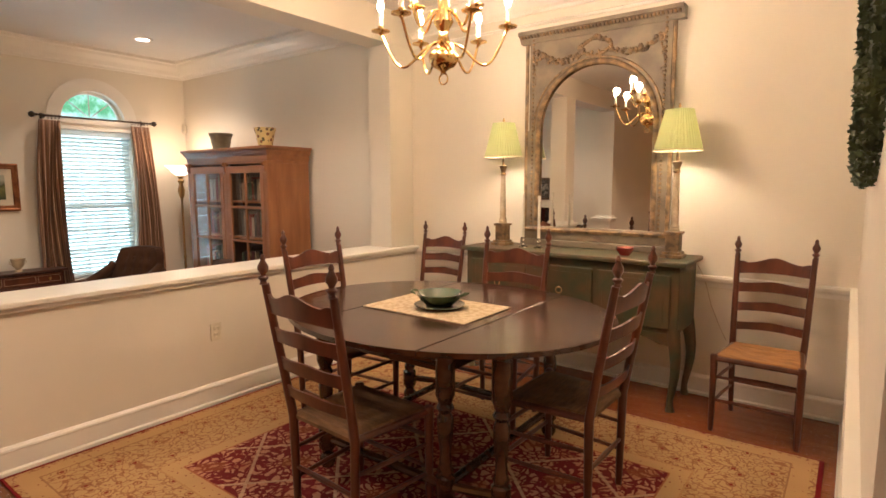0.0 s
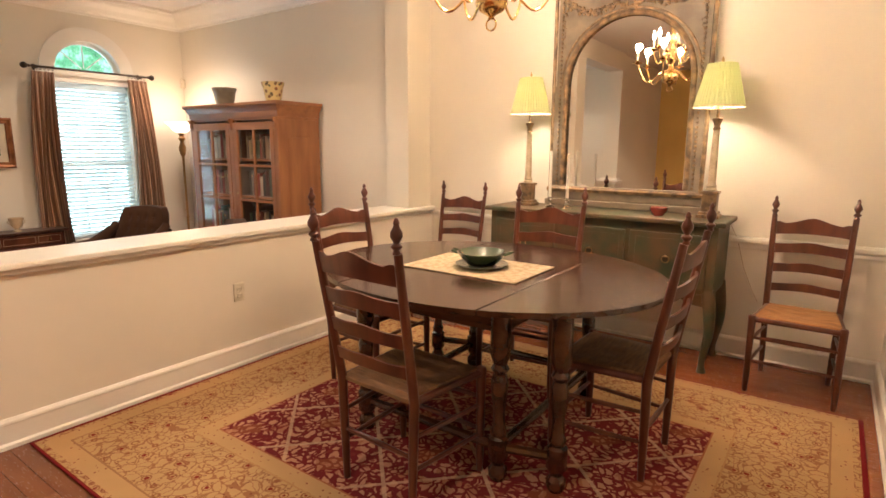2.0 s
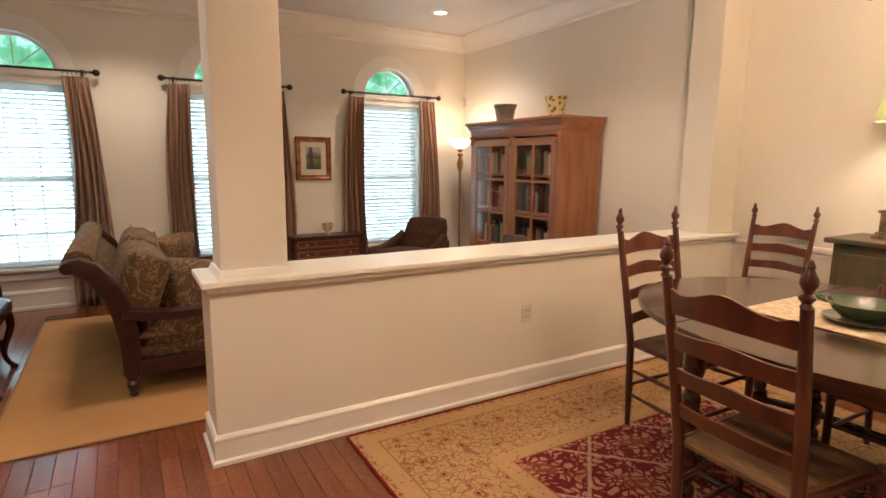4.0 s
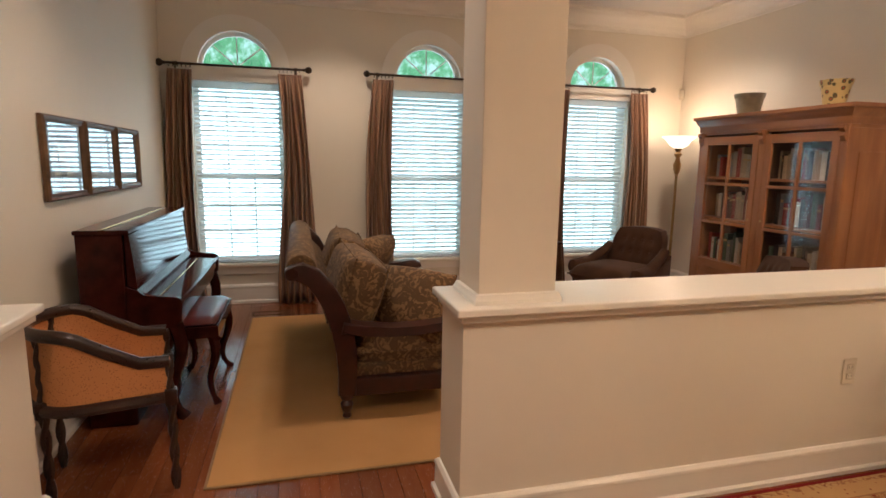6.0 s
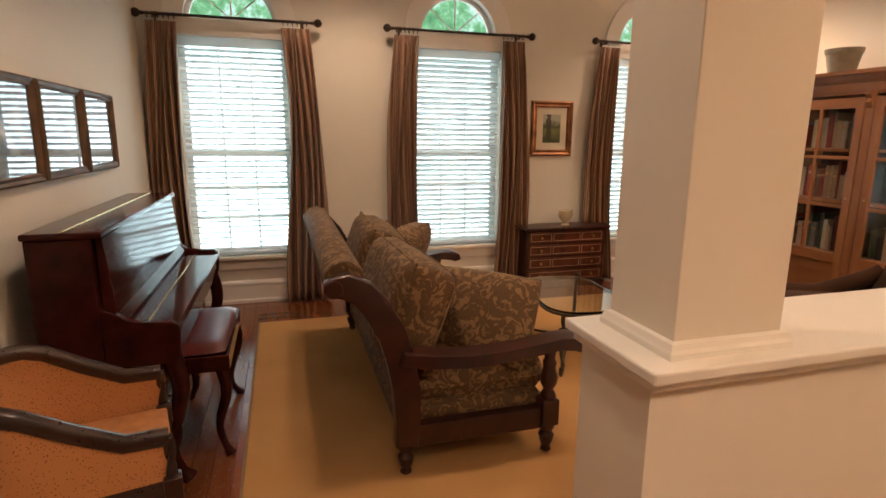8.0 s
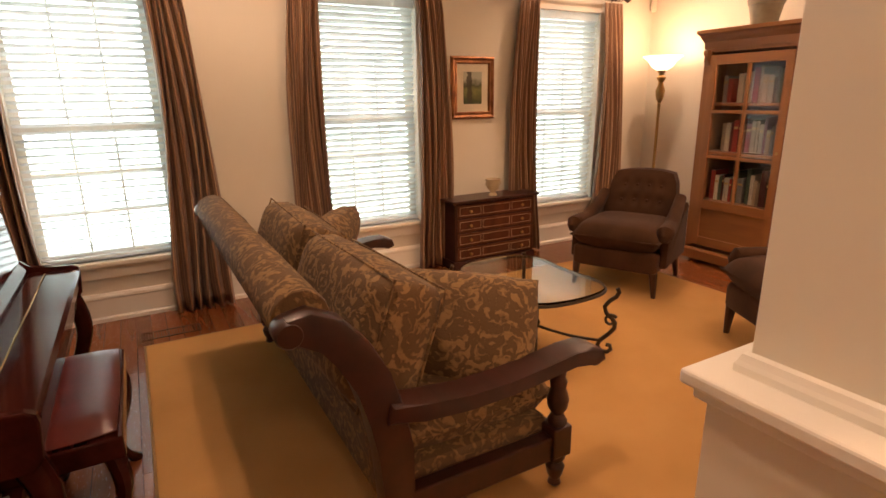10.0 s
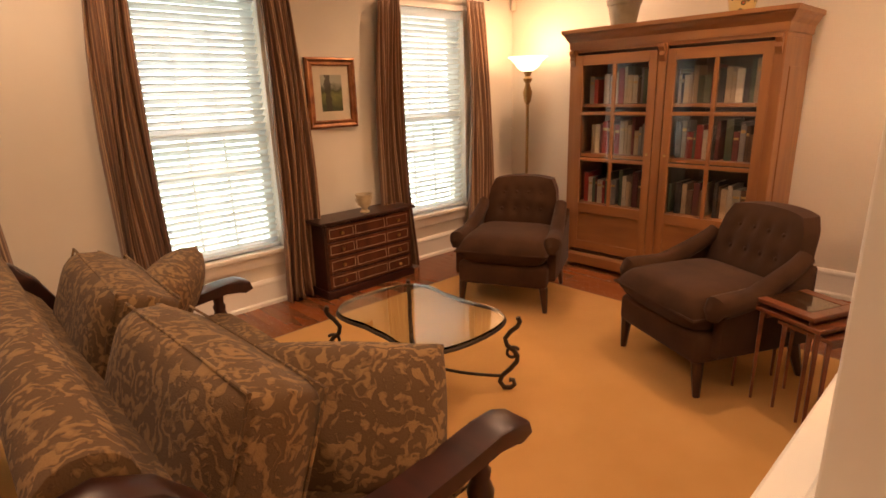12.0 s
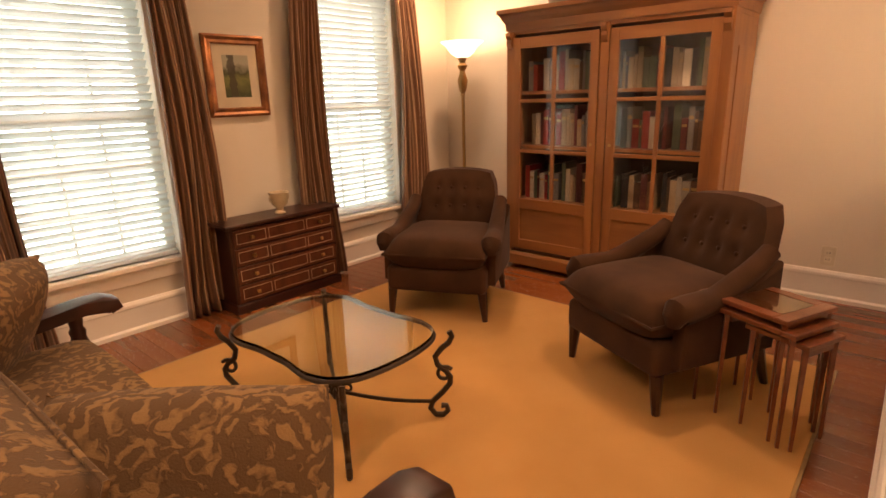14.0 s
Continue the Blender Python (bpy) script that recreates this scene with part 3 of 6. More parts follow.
# ---- rugs ----
def persian():
    m, b, add, put = node_material("persian_wool", 0.95)
    put(b, "Specular IOR Level", 0.1)
    co = add("TexCoord").outputs["Object"]
    s = add("SeparateXYZ", Vector=co)
    x, y = s.outputs[0], s.outputs[1]
    ax, ay = op(add, "ABSOLUTE", x), op(add, "ABSOLUTE", y)
    edge = op(add, "MINIMUM", op(add, "SUBTRACT", 1.59, ax), op(add, "SUBTRACT", 1.30, ay))
    gold, cream, red, dark = (0.41, 0.265, 0.118, 1), (0.52, 0.36, 0.17, 1), (0.19, 0.026, 0.020, 1), (0.05, 0.035, 0.025, 1)
    # wobbling vine lines and blossoms
    wob = add("TexNoise", Vector=co, Scale=7.0, Detail=3.0)
    warp = add("VectorMath", i0=wob.outputs["Color"], i1=(0.16, 0.16, 0.0))
    warp.operation = "MULTIPLY"
    pos = add("VectorMath", i0=co, i1=warp.outputs[0])
    vine = add("TexVoronoi", Vector=pos.outputs[0], Scale=25.0)
    vine.feature = "DISTANCE_TO_EDGE"
    vine_line = op(add, "LESS_THAN", vine.outputs["Distance"], 0.145)
    bloom = add("TexVoronoi", Vector=co, Scale=13.0)
    bloom_core = op(add, "LESS_THAN", bloom.outputs["Distance"], 0.17)
    bloom_ring = op(add, "LESS_THAN", op(add, "ABSOLUTE", op(add, "SUBTRACT", bloom.outputs["Distance"], 0.25)), 0.035)
    small = add("TexVoronoi", Vector=co, Scale=32.0)
    dots = op(add, "LESS_THAN", small.outputs["Distance"], 0.16)
    # the field: red with cream tracery in a lattice of diamonds
    field = mix(add, vine_line, mix(add, op(add, "GREATER_THAN", wob.outputs["Fac"], 0.56), (0.42, 0.215, 0.125, 1), (0.34, 0.145, 0.080, 1)), (0.150, 0.018, 0.022, 1))
    field = mix(add, op(add, "MULTIPLY", bloom_core, 0.7), field, (0.20, 0.032, 0.028, 1))
    dx = op(add, "PINGPONG", op(add, "ADD", op(add, "MULTIPLY", x, 1.0), y), 0.30)
    dy = op(add, "PINGPONG", op(add, "SUBTRACT", op(add, "MULTIPLY", x, 1.0), y), 0.26)
    lat = op(add, "MINIMUM", dx, dy)
    lattice = op(add, "LESS_THAN", lat, 0.012)
    field = mix(add, op(add, "MULTIPLY", lattice, 0.6), field, (0.56, 0.40, 0.24, 1))
    core = op(add, "GREATER_THAN", lat, 0.20)
    field = mix(add, op(add, "MULTIPLY", core, 0.45), field, (0.26, 0.095, 0.035, 1))
    # the border: gold with dark and red motifs
    border = mix(add, op(add, "LESS_THAN", vine.outputs["Distance"], 0.055), gold, (0.27, 0.13, 0.06, 1))
    border = mix(add, bloom_ring, border, (0.24, 0.10, 0.045, 1))
    border = mix(add, op(add, "MULTIPLY", dots, 0.8), border, (0.16, 0.045, 0.03, 1))
    border = mix(add, op(add, "LESS_THAN", bloom.outputs["Distance"], 0.14), border, red)
    stripe = mix(add, dots, (0.42, 0.265, 0.118, 1), (0.20, 0.06, 0.035, 1))

    def band(lo, hi):
        return op(add, "MULTIPLY", op(add, "GREATER_THAN", edge, lo), op(add, "LESS_THAN", edge, hi))
    col = mix(add, op(add, "GREATER_THAN", edge, 0.60), border, field)
    col = mix(add, band(0.52, 0.60), col, stripe)
    col = mix(add, band(0.51, 0.518), col, (0.37, 0.215, 0.09, 1))
    col = mix(add, band(0.60, 0.608), col, (0.30, 0.11, 0.05, 1))
    col = mix(add, band(0.05, 0.13), col, stripe)
    col = mix(add, band(0.13, 0.138), col, (0.28, 0.15, 0.07, 1))
    col = mix(add, op(add, "LESS_THAN", edge, 0.022), col, (0.16, 0.010, 0.012, 1))
    wear = add("TexNoise", Vector=co, Scale=2.0, Detail=6.0)
    hsv = add("HueSaturation", Color=col, Value=op(add, "ADD", 0.75, op(add, "MULTIPLY", wear.outputs["Fac"], 0.5)))
    put(b, "Base Color", hsv.outputs[0])
    pile = add("TexNoise", Vector=co, Scale=350.0, Detail=2.0)
    bp = add("Bump", Strength=0.5, Distance=0.003, Height=pile.outputs["Fac"])
    put(b, "Normal", bp.outputs[0])
    return m


def rug(name, x0, x1, y0, y1, mat, label, edge=None, t=0.009):
    r = thing(name, pose((x0 + x1) / 2, (y0 + y1) / 2, 0.002), label, "rug")
    hx, hy = (x1 - x0) / 2, (y1 - y0) / 2
    part("carpet", box((-hx, -hy, 0), (hx, hy, t), 0.003), mat, r)
    if edge:
        bm = box((-hx - 0.012, -hy - 0.012, 0), (-hx, hy + 0.012, t - 0.001), 0.002)
        box((hx, -hy - 0.012, 0), (hx + 0.012, hy + 0.012, t - 0.001), 0.002, bm)
        box((-hx, -hy - 0.012, 0), (hx, -hy, t - 0.001), 0.002, bm)
        box((-hx, hy, 0), (hx, hy + 0.012, t - 0.001), 0.002, bm)
        part("binding", bm, edge, r)
    return r


rug("persian_rug", -3.22, -0.04, 0.72, 3.30, persian(), "red and gold patterned wool rug under the dining table")
rug("sisal_rug", -6.29, -3.77, -0.80, 2.69, SISAL, "plain tan woven rug under the sofa group", BINDING)


# ---- dining room ----
def ladder_chair(m, label, rush):
    c = thing("ladderback_chair", m, label, "chair", "ladderback dining chairs")
    seat_z = 0.45

    def post_y(z):
        return 0.185 + (0.0 if z < 0.45 else 0.115 * ((z - 0.45) / 0.65))
    for s in (-1, 1):
        zs = [0, 0.2, 0.44, 0.6, 0.8, 1.0]
        bm = tube([(s * (0.185 + 0.03 * z), post_y(z), z) for z in zs], [0.014, 0.018, 0.020, 0.019, 0.018, 0.016], None, 10)
        fin = [(0.016, 1.0), (0.011, 1.012), (0.020, 1.022), (0.020, 1.028), (0.010, 1.036), (0.013, 1.042), (0.022, 1.058), (0.021, 1.072), (0.012, 1.088), (0.009, 1.096), (0.012, 1.102), (0.006, 1.116), (0.0, 1.12)]
        lathe(fin, bm, 12, (s * 0.216, post_y(1.04), 0))
        part("back_post", bm, CHERRY, c, smooth=True)
        part("front_leg", lathe([(0.013, 0), (0.017, 0.08), (0.019, 0.30), (0.021, 0.42), (0.022, 0.455), (0.016, 0.463), (0, 0.464)], None, 12, (s * 0.225, -0.205, 0)), CHERRY, c, smooth=True)
        for z0, z1 in ((0.17, 0.17), (0.30, 0.30)):
            part("side_rung", tube([(s * 0.190, 0.185, z0), (s * 0.21, 0, z0), (s * 0.225, -0.205, z1)], [0.008, 0.011, 0.008], None, 8), CHERRY, c, smooth=True)
    for y, w, zs in ((-0.205, 0.225, (0.19, 0.33)), (0.185, 0.19, (0.22,))):
        for z in zs:
            part("cross_rung", tube([(-w, y, z), (0, y, z), (w, y, z)], [0.008, 0.012, 0.008], None, 8), CHERRY, c, smooth=True)
    for z, h, hump in ((0.555, 0.050, 0.010), (0.675, 0.055, 0.012), (0.795, 0.060, 0.014), (0.915, 0.068, 0.038)):
        half = 0.185 + 0.03 * z
        n = 14

        def f(u, v, side, z=z, h=h, hump=hump, half=half):
            a = 2 * u - 1
            top = h / 2 + hump * math.exp(-(a / 0.42) ** 2) + (0.012 * (1 if abs(a) > 0.8 else 0) if hump > 0.03 else 0)
            bot = -h / 2 + 0.010 * (1 - a * a)
            zz = z + bot + (top - bot) * v
            return (half * a, post_y(zz) + 0.030 * (1 - a * a) + side * 0.0055, zz)
        bm = grid_surface(lambda u, v: f(u, v, 1), n, 3)
        grid_surface(lambda u, v: f(u, v, -1), n, 3, bm)
        k = (n + 1) * 4
        bm.verts.ensure_lookup_table()
        for i in range(n):
            for j in (0, 3):
                bm.faces.new((bm.verts[i * 4 + j], bm.verts[(i + 1) * 4 + j], bm.verts[k + (i + 1) * 4 + j], bm.verts[k + i * 4 + j]))
        part("back_slat", bm, CHERRY, c, smooth=True)

    def top(u, v):
        b = -0.215 + 0.40 * v
        w = 0.235 - 0.045 * v
        a = w * (2 * u - 1)
        roll = max(abs(2 * u - 1), abs(2 * v - 1))
        dip = 0.012 * (1 - roll)
        ridge = 0.002 * math.sin(60 * (roll)) * (1 if roll < 0.98 else 0)
        z = seat_z + 0.012 - dip + ridge
        if roll > 0.93:
            z -= 0.02 * (roll - 0.93) / 0.07
        return (a, b, z)
    bm = grid_surface(top, 24, 24)
    grid_surface(lambda u, v: (top(u, v)[0], top(u, v)[1], seat_z - 0.022), 24, 24, bm)
    k = 25 * 25
    bm.verts.ensure_lookup_table()
    ring = [(i, 0) for i in range(24)] + [(24, j) for j in range(24)] + [(24 - i, 24) for i in range(24)] + [(0, 24 - j) for j in range(24)]
    for (i, j), (p, q) in zip(ring, ring[1:] + ring[:1]):
        bm.faces.new((bm.verts[i * 25 + j], bm.verts[p * 25 + q], bm.verts[k + p * 25 + q], bm.verts[k + i * 25 + j]))
    part("seat", bm, rush, c, "woven rush seat", True)
    for s in (-1, 1):
        part("seat_rail", tube([(s * 0.19, 0.185, seat_z - 0.012), (s * 0.225, -0.205, seat_z - 0.012)], 0.016, None, 8), CHERRY, c, smooth=True)
    part("seat_rail", tube([(-0.225, -0.205, seat_z - 0.012), (0.225, -0.205, seat_z - 0.012)], 0.016, None, 8), CHERRY, c, smooth=True)
    return c


def chair_at(mx, my, rz):
    """The pose of a chair whose finials stand over (mx, my)."""
    off = Matrix.Rotation(radians(rz), 3, "Z") @ Vector((0, 0.285, 0))
    return pose(mx - off.x, my - off.y, 0.011, 0, 0, rz)


DIN = "dark cherry ladderback chair with rush seat at the dining table"
first_chair = ladder_chair(chair_at(-1.650, 1.290, 177) @ Matrix.Diagonal((0.985, 1.0, 1.018, 1)), DIN, RUSH_DARK)
for mx, my, rz in ((-2.71, 2.25, 89), (-1.71, 3.06, 4), (-0.715, 2.28, -91)):
    copy_thing(first_chair, chair_at(mx, my, rz))
wall_chair = ladder_chair(Matrix.Translation((0, 0, -0.009)) @ chair_at(-0.37, 3.85, -1) @ Matrix.Diagonal((0.94, 0.98, 0.98, 1)), "dark cherry ladderback chair with light rush seat against the wall", RUSH)
copy_thing(wall_chair, Matrix.Translation((0, 0, -0.009)) @ chair_at(-2.86, 3.84, 4))


def dining_table():
    t = thing("dining_table", pose(-1.68, 2.25, 0.011), "dark oak oval gateleg dining table, leaves raised", "table")
    a, b = 0.88, 0.73
    top, bot = 0.774, 0.751
    # three boards: the middle and two half-oval leaves
    cut = 0.36
    for name, lo, hi in (("leaf", -a, -cut), ("middle_board", -cut, cut), ("leaf", cut, a)):
        pts = []
        xs = lin(lo + 0.0015, hi - 0.0015, 26)
        for x in xs:
            pts.append((float(x), -b * math.sqrt(max(0, 1 - (x / a) ** 2))))
        for x in xs[::-1]:
            pts.append((float(x), b * math.sqrt(max(0, 1 - (x / a) ** 2))))
        clean = [p for i, p in enumerate(pts) if math.dist(p, pts[i - 1]) > 0.002]
        part(name, slab(clean, bot, top, "z", None, 0.005), TABLEWOOD, t)
    part("apron", box((-0.37, -0.50, 0.64), (0.37, -0.475, 0.751), 0.003), TABLEWOOD, t)
    part("apron", box((-0.37, 0.475, 0.64), (0.37, 0.50, 0.751), 0.003), TABLEWOOD, t)
    part("apron", box((-0.385, -0.47, 0.64), (-0.36, 0.47, 0.751), 0.003), TABLEWOOD, t)
    part("apron", box((0.36, -0.47, 0.64), (0.385, 0.47, 0.751), 0.003), TABLEWOOD, t)
    turned = [(0.030, 0), (0.040, 0.02), (0.040, 0.05), (0.026, 0.07), (0.034, 0.09), (0.042, 0.10), (0.042, 0.19), (0.030, 0.20), (0.036, 0.22), (0.028, 0.24), (0.024, 0.30), (0.034, 0.38), (0.036, 0.44), (0.026, 0.47), (0.038, 0.49), (0.028, 0.51), (0.042, 0.55), (0.042, 0.751)]
    for x, y in ((-0.37, -0.49), (0.37, -0.49), (-0.37, 0.49), (0.37, 0.49), (-0.60, 0.42), (0.60, -0.42)):
        part("leg", lathe(turned, None, 14, (x, y, 0)), TABLEWOOD, t, smooth=True)
    for p, q in (((-0.37, -0.49), (-0.37, 0.49)), ((0.37, -0.49), (0.37, 0.49)), ((-0.37, 0.49), (-0.60, 0.42)), ((0.37, -0.49), (0.60, -0.42)), ((-0.37, -0.49), (0.37, -0.49)), ((-0.37, 0.49), (0.37, 0.49))):
        part("stretcher", tube([(*p, 0.145), (*q, 0.145)], 0.020, None, 8), TABLEWOOD, t)
    return t


dining_table()
TAB = 0.7865
mt = thing("placemat", pose(-1.71, 2.22, TAB, 0, 0, 0), "cream woven linen runner lying on the dining table", "placemat")


def cloth(u, v):
    return (0.32 * (2 * u - 1), 0.21 * (2 * v - 1), 0.004 + 0.0012 * math.sin(9 * u + 5 * v) + 0.001 * math.sin(21 * v))


bm = grid_surface(cloth, 24, 16)
grid_surface(lambda u, v: (cloth(u, v)[0], cloth(u, v)[1], 0.0), 24, 16, bm)
part("cloth", bm, LINEN, mt, smooth=True)
part("hem", tube([(-0.32, -0.21, 0.003), (0.32, -0.21, 0.003), (0.32, 0.21, 0.003), (-0.32, 0.21, 0.003)], 0.003, None, 6, True), LINEN, mt)
dish = thing("serving_dish", pose(-1.68, 2.21, TAB + 0.006, 0, 0, 20), "green glazed ceramic dish on its saucer, on the runner", "dish")
part("saucer", lathe([(0.0, 0.004), (0.07, 0.004), (0.075, 0.0), (0.085, 0.004), (0.130, 0.016), (0.132, 0.020), (0.09, 0.012), (0.0, 0.010)], None, 32), GREENCER, dish, smooth=True)
bm = lathe([(0, 0.014), (0.06, 0.014), (0.075, 0.020), (0.105, 0.050), (0.122, 0.072), (0.126, 0.078), (0.120, 0.080), (0.100, 0.055), (0.06, 0.026), (0.0, 0.024)], None, 32)
part("bowl", bm, GREENCER, dish, smooth=True)
for s in (-1, 1):
    part("handle", tube([(s * 0.115, -0.03, 0.070), (s * 0.145, -0.02, 0.080), (s * 0.152, 0, 0.082), (s * 0.145, 0.02, 0.080), (s * 0.115, 0.03, 0.070)], 0.007, None, 8), GREENCER, dish, smooth=True)


def sideboard():
    x0, x1, y0, y1 = -2.37, -0.82, 3.47, 3.90
    s = thing("sideboard", pose((x0 + x1) / 2, (y0 + y1) / 2, 0), "dark green distressed sideboard with curved legs, against the wall", "sideboard")
    hw, hd = (x1 - x0) / 2, (y1 - y0) / 2
    part("top", box((-hw - 0.04, -hd - 0.04, 0.922), (hw + 0.04, hd, 0.952), 0.008), GREEN, s)
    part("body", box((-hw, -hd, 0.50), (hw, hd, 0.922), 0.005), GREEN, s)
    ap = [(-hw, 0.50), (-hw, 0.42)] + [(x * hw, 0.44 + 0.035 * math.cos(3 * math.pi * x)) for x in lin(-0.86, 0.86, 31)] + [(hw, 0.42), (hw, 0.50)]
    part("apron", slab(ap, -hd, -hd + 0.022, "y"), GREEN, s)
    for k in range(3):
        w = (2 * hw - 0.16) / 3
        a = -hw + 0.05 + k * (w + 0.03)
        d = part("drawer", box((a, -hd - 0.014, 0.53), (a + w, -hd + 0.002, 0.865), 0.006), GREEN, s)
        bm = box((a + 0.035, -hd - 0.0165, 0.565), (a + w - 0.035, -hd - 0.0145, 0.57))
        box((a + 0.035, -hd - 0.0165, 0.825), (a + w - 0.035, -hd - 0.0145, 0.83), 0, bm)
        box((a + 0.035, -hd - 0.0165, 0.57), (a + 0.04, -hd - 0.0145, 0.825), 0, bm)
        box((a + w - 0.04, -hd - 0.0165, 0.57), (a + w - 0.035, -hd - 0.0145, 0.825), 0, bm)
        part("moulding", bm, GREEN, d)
        bm = tube([(a + w / 2 + 0.022 * math.cos(t), -hd - 0.022, 0.70 + 0.022 * math.sin(t)) for t in lin(0, math.tau, 17)[:-1]], 0.003, None, 6, True)
        lathe([(0.012, 0), (0.012, 0.004), (0.006, 0.010), (0, 0.011)], bm, 10, (a + w / 2, -hd - 0.02, 0.715))
        part("ring_pull", bm, OLDBRASS, d)
    for sx in (-1, 1):
        for sy in (-1, 1):
            pts, rr = [], []
            for t in lin(0, 1, 15):
                z = 0.52 * (1 - t)
                bow = 0.055 * math.sin(math.pi * (t * 1.15)) * (1 if t < 0.87 else 0.3) - 0.045 * max(0, (t - 0.55)) * 2 * (1 - t) + 0.02 * t ** 6
                pts.append((sx * (hw - 0.035 + bow * 0.6), sy * (hd - 0.035 + bow * 0.6) if sy < 0 else sy * (hd - 0.035), z))
                rr.append(0.046 - 0.030 * t ** 0.8 + (0.012 * (t - 0.9) * 10 if t > 0.9 else 0))
            part("leg", tube(pts, rr, None, 10), GREEN, s, smooth=True)
    return s


sideboard()
SB = 0.953


def mirror_frame():
    """A trumeau glass: square frame, arched plate, carved swags under a beaded cornice."""
    x0, x1, z0, z1 = -2.085, -0.995, SB + 0.045, 2.555
    cx, hw = (x0 + x1) / 2, (x1 - x0) / 2
    m = thing("mirror", pose(cx, 3.895, 0, 0, 0, 0), "tall arched mirror in a carved greyed gilt frame, on the sideboard", "mirror")
    gr, spring = 0.435, z0 + 0.83
    n = 24
    for s in (-1, 1):
        out = [(s * gr, spring)] + [(s * gr * math.cos(t), spring + gr * 1.04 * math.sin(t)) for t in lin(0, math.pi / 2, n)][1:] + [(0, z1 - 0.08), (s * (hw - 0.03), z1 - 0.08), (s * (hw - 0.03), spring)]
        part("spandrel", slab(out, -0.045, -0.02, "y"), GREYGILT, m)
        part("stile", box((min(s * gr, s * (hw - 0.005)), -0.055, z0 + 0.10), (max(s * gr, s * (hw - 0.005)), 0.0, spring), 0.004), GREYGILT, m)
        bm = tube([(s * (hw - 0.012), -0.052, z0 + 0.09), (s * (hw - 0.012), -0.052, z1 - 0.09)], 0.014, None, 8)
        for k in range(46):
            bmesh.ops.create_icosphere(bm, subdivisions=1, radius=0.011, matrix=Matrix.Translation((s * (gr + 0.045), -0.060, z0 + 0.12 + k * 0.0305)))
        part("beading", bm, GILT, m, smooth=True)
    arch = [(-gr - 0.004, z0 + 0.11)] + [(-gr * math.cos(t), spring + gr * 1.04 * math.sin(t)) for t in lin(0, math.pi, 40)] + [(gr + 0.004, z0 + 0.11)]
    part("arch_moulding", tube([(x, -0.052, z) for x, z in arch], 0.019, None, 8), GILT, m, smooth=True)
    part("arch_fillet", tube([(x * 1.085, -0.048, z + 0.03 * (1 if abs(x) < gr * 0.99 else 0)) for x, z in arch], 0.008, None, 6), GILT, m, smooth=True)
    part("base_rail", box((-hw - 0.005, -0.06, z0), (hw + 0.005, 0.0, z0 + 0.10), 0.008), GREYGILT, m)
    part("base_moulding", run([(0, 0), (0.012, 0), (0.020, 0.02), (0.008, 0.03), (0, 0.03)], [(hw + 0.005, -0.06), (-hw - 0.005, -0.06)][::-1][::-1]), GILT, m, place=pose(0, 0, z0 + 0.06))
    part("plinth", box((-hw - 0.02, -0.075, z0 - 0.044), (hw + 0.02, 0.0, z0), 0.006), GREYGILT, m)
    bm = slab([(0.0, z1 - 0.08), (-0.055, z1 - 0.08), (-0.065, z1 - 0.055), (-0.095, z1 - 0.03), (-0.105, z1 - 0.025), (-0.105, z1), (0, z1)], -hw - 0.045, hw + 0.045, "x")
    part("cornice", bm, GREYGILT, m)
    bm = bmesh.new()
    for k in range(44):
        a = -hw - 0.02 + k * (2 * hw + 0.04) / 43
        box((a - 0.008, -0.100, z1 - 0.052), (a + 0.008, -0.072, z1 - 0.030), 0.003, bm, 1)
    part("dentils", bm, GILT, m)
    # carving: a bow in the middle, swags of blossoms falling to both sides
    rnd = random.Random(4)
    bm = bmesh.new()

    def blob(x, z, r):
        bmesh.ops.create_icosphere(bm, subdivisions=1, radius=r, matrix=Matrix.Translation((x, -0.052, z)) @ Euler((rnd.random() * 3, rnd.random() * 3, 0)).to_matrix().to_4x4() @ Matrix.Diagonal((1, 0.8, rnd.uniform(0.6, 1.1), 1)))
    for k in range(34):
        a = math.tau * k / 34
        blob(0.085 * math.cos(a) * (1 + 0.5 * math.cos(2 * a)) * 0.9, z1 - 0.175 + 0.065 * math.sin(a), rnd.uniform(0.014, 0.026))
    for s in (-1, 1):
        for k in range(60):
            u = k / 59
            x = s * (0.10 + 0.37 * u)
            z = z1 - 0.19 - 0.075 * math.sin(math.pi * min(1, u * 1.05)) * 0.9 + 0.03 * u
            blob(x + rnd.uniform(-0.012, 0.012), z + rnd.uniform(-0.022, 0.022), rnd.uniform(0.009, 0.019))
        for k in range(26):
            blob(s * (0.465 + rnd.uniform(-0.016, 0.016)), z1 - 0.16 - 0.012 * k, rnd.uniform(0.008, 0.016) * (1 - k / 40))
        tube([(s * (0.02 + 0.03 * t), -0.052, z1 - 0.20 - 0.09 * t + 0.01 * math.sin(9 * t)) for t in lin(0, 1, 8)], 0.008, bm, 6)
    part("carving", bm, GILT, m, "carved bow and swags", True)
    plate = [(-gr - 0.01, z0 + 0.095), (gr + 0.01, z0 + 0.095), (gr + 0.01, spring)] + [((gr + 0.01) * math.cos(t), spring + (gr + 0.01) * 1.04 * math.sin(t)) for t in lin(0, math.pi, 40)][1:]
    part("glass", slab(plate, -0.032, -0.026, "y"), MIRROR, m)
    return m


mirror_frame()


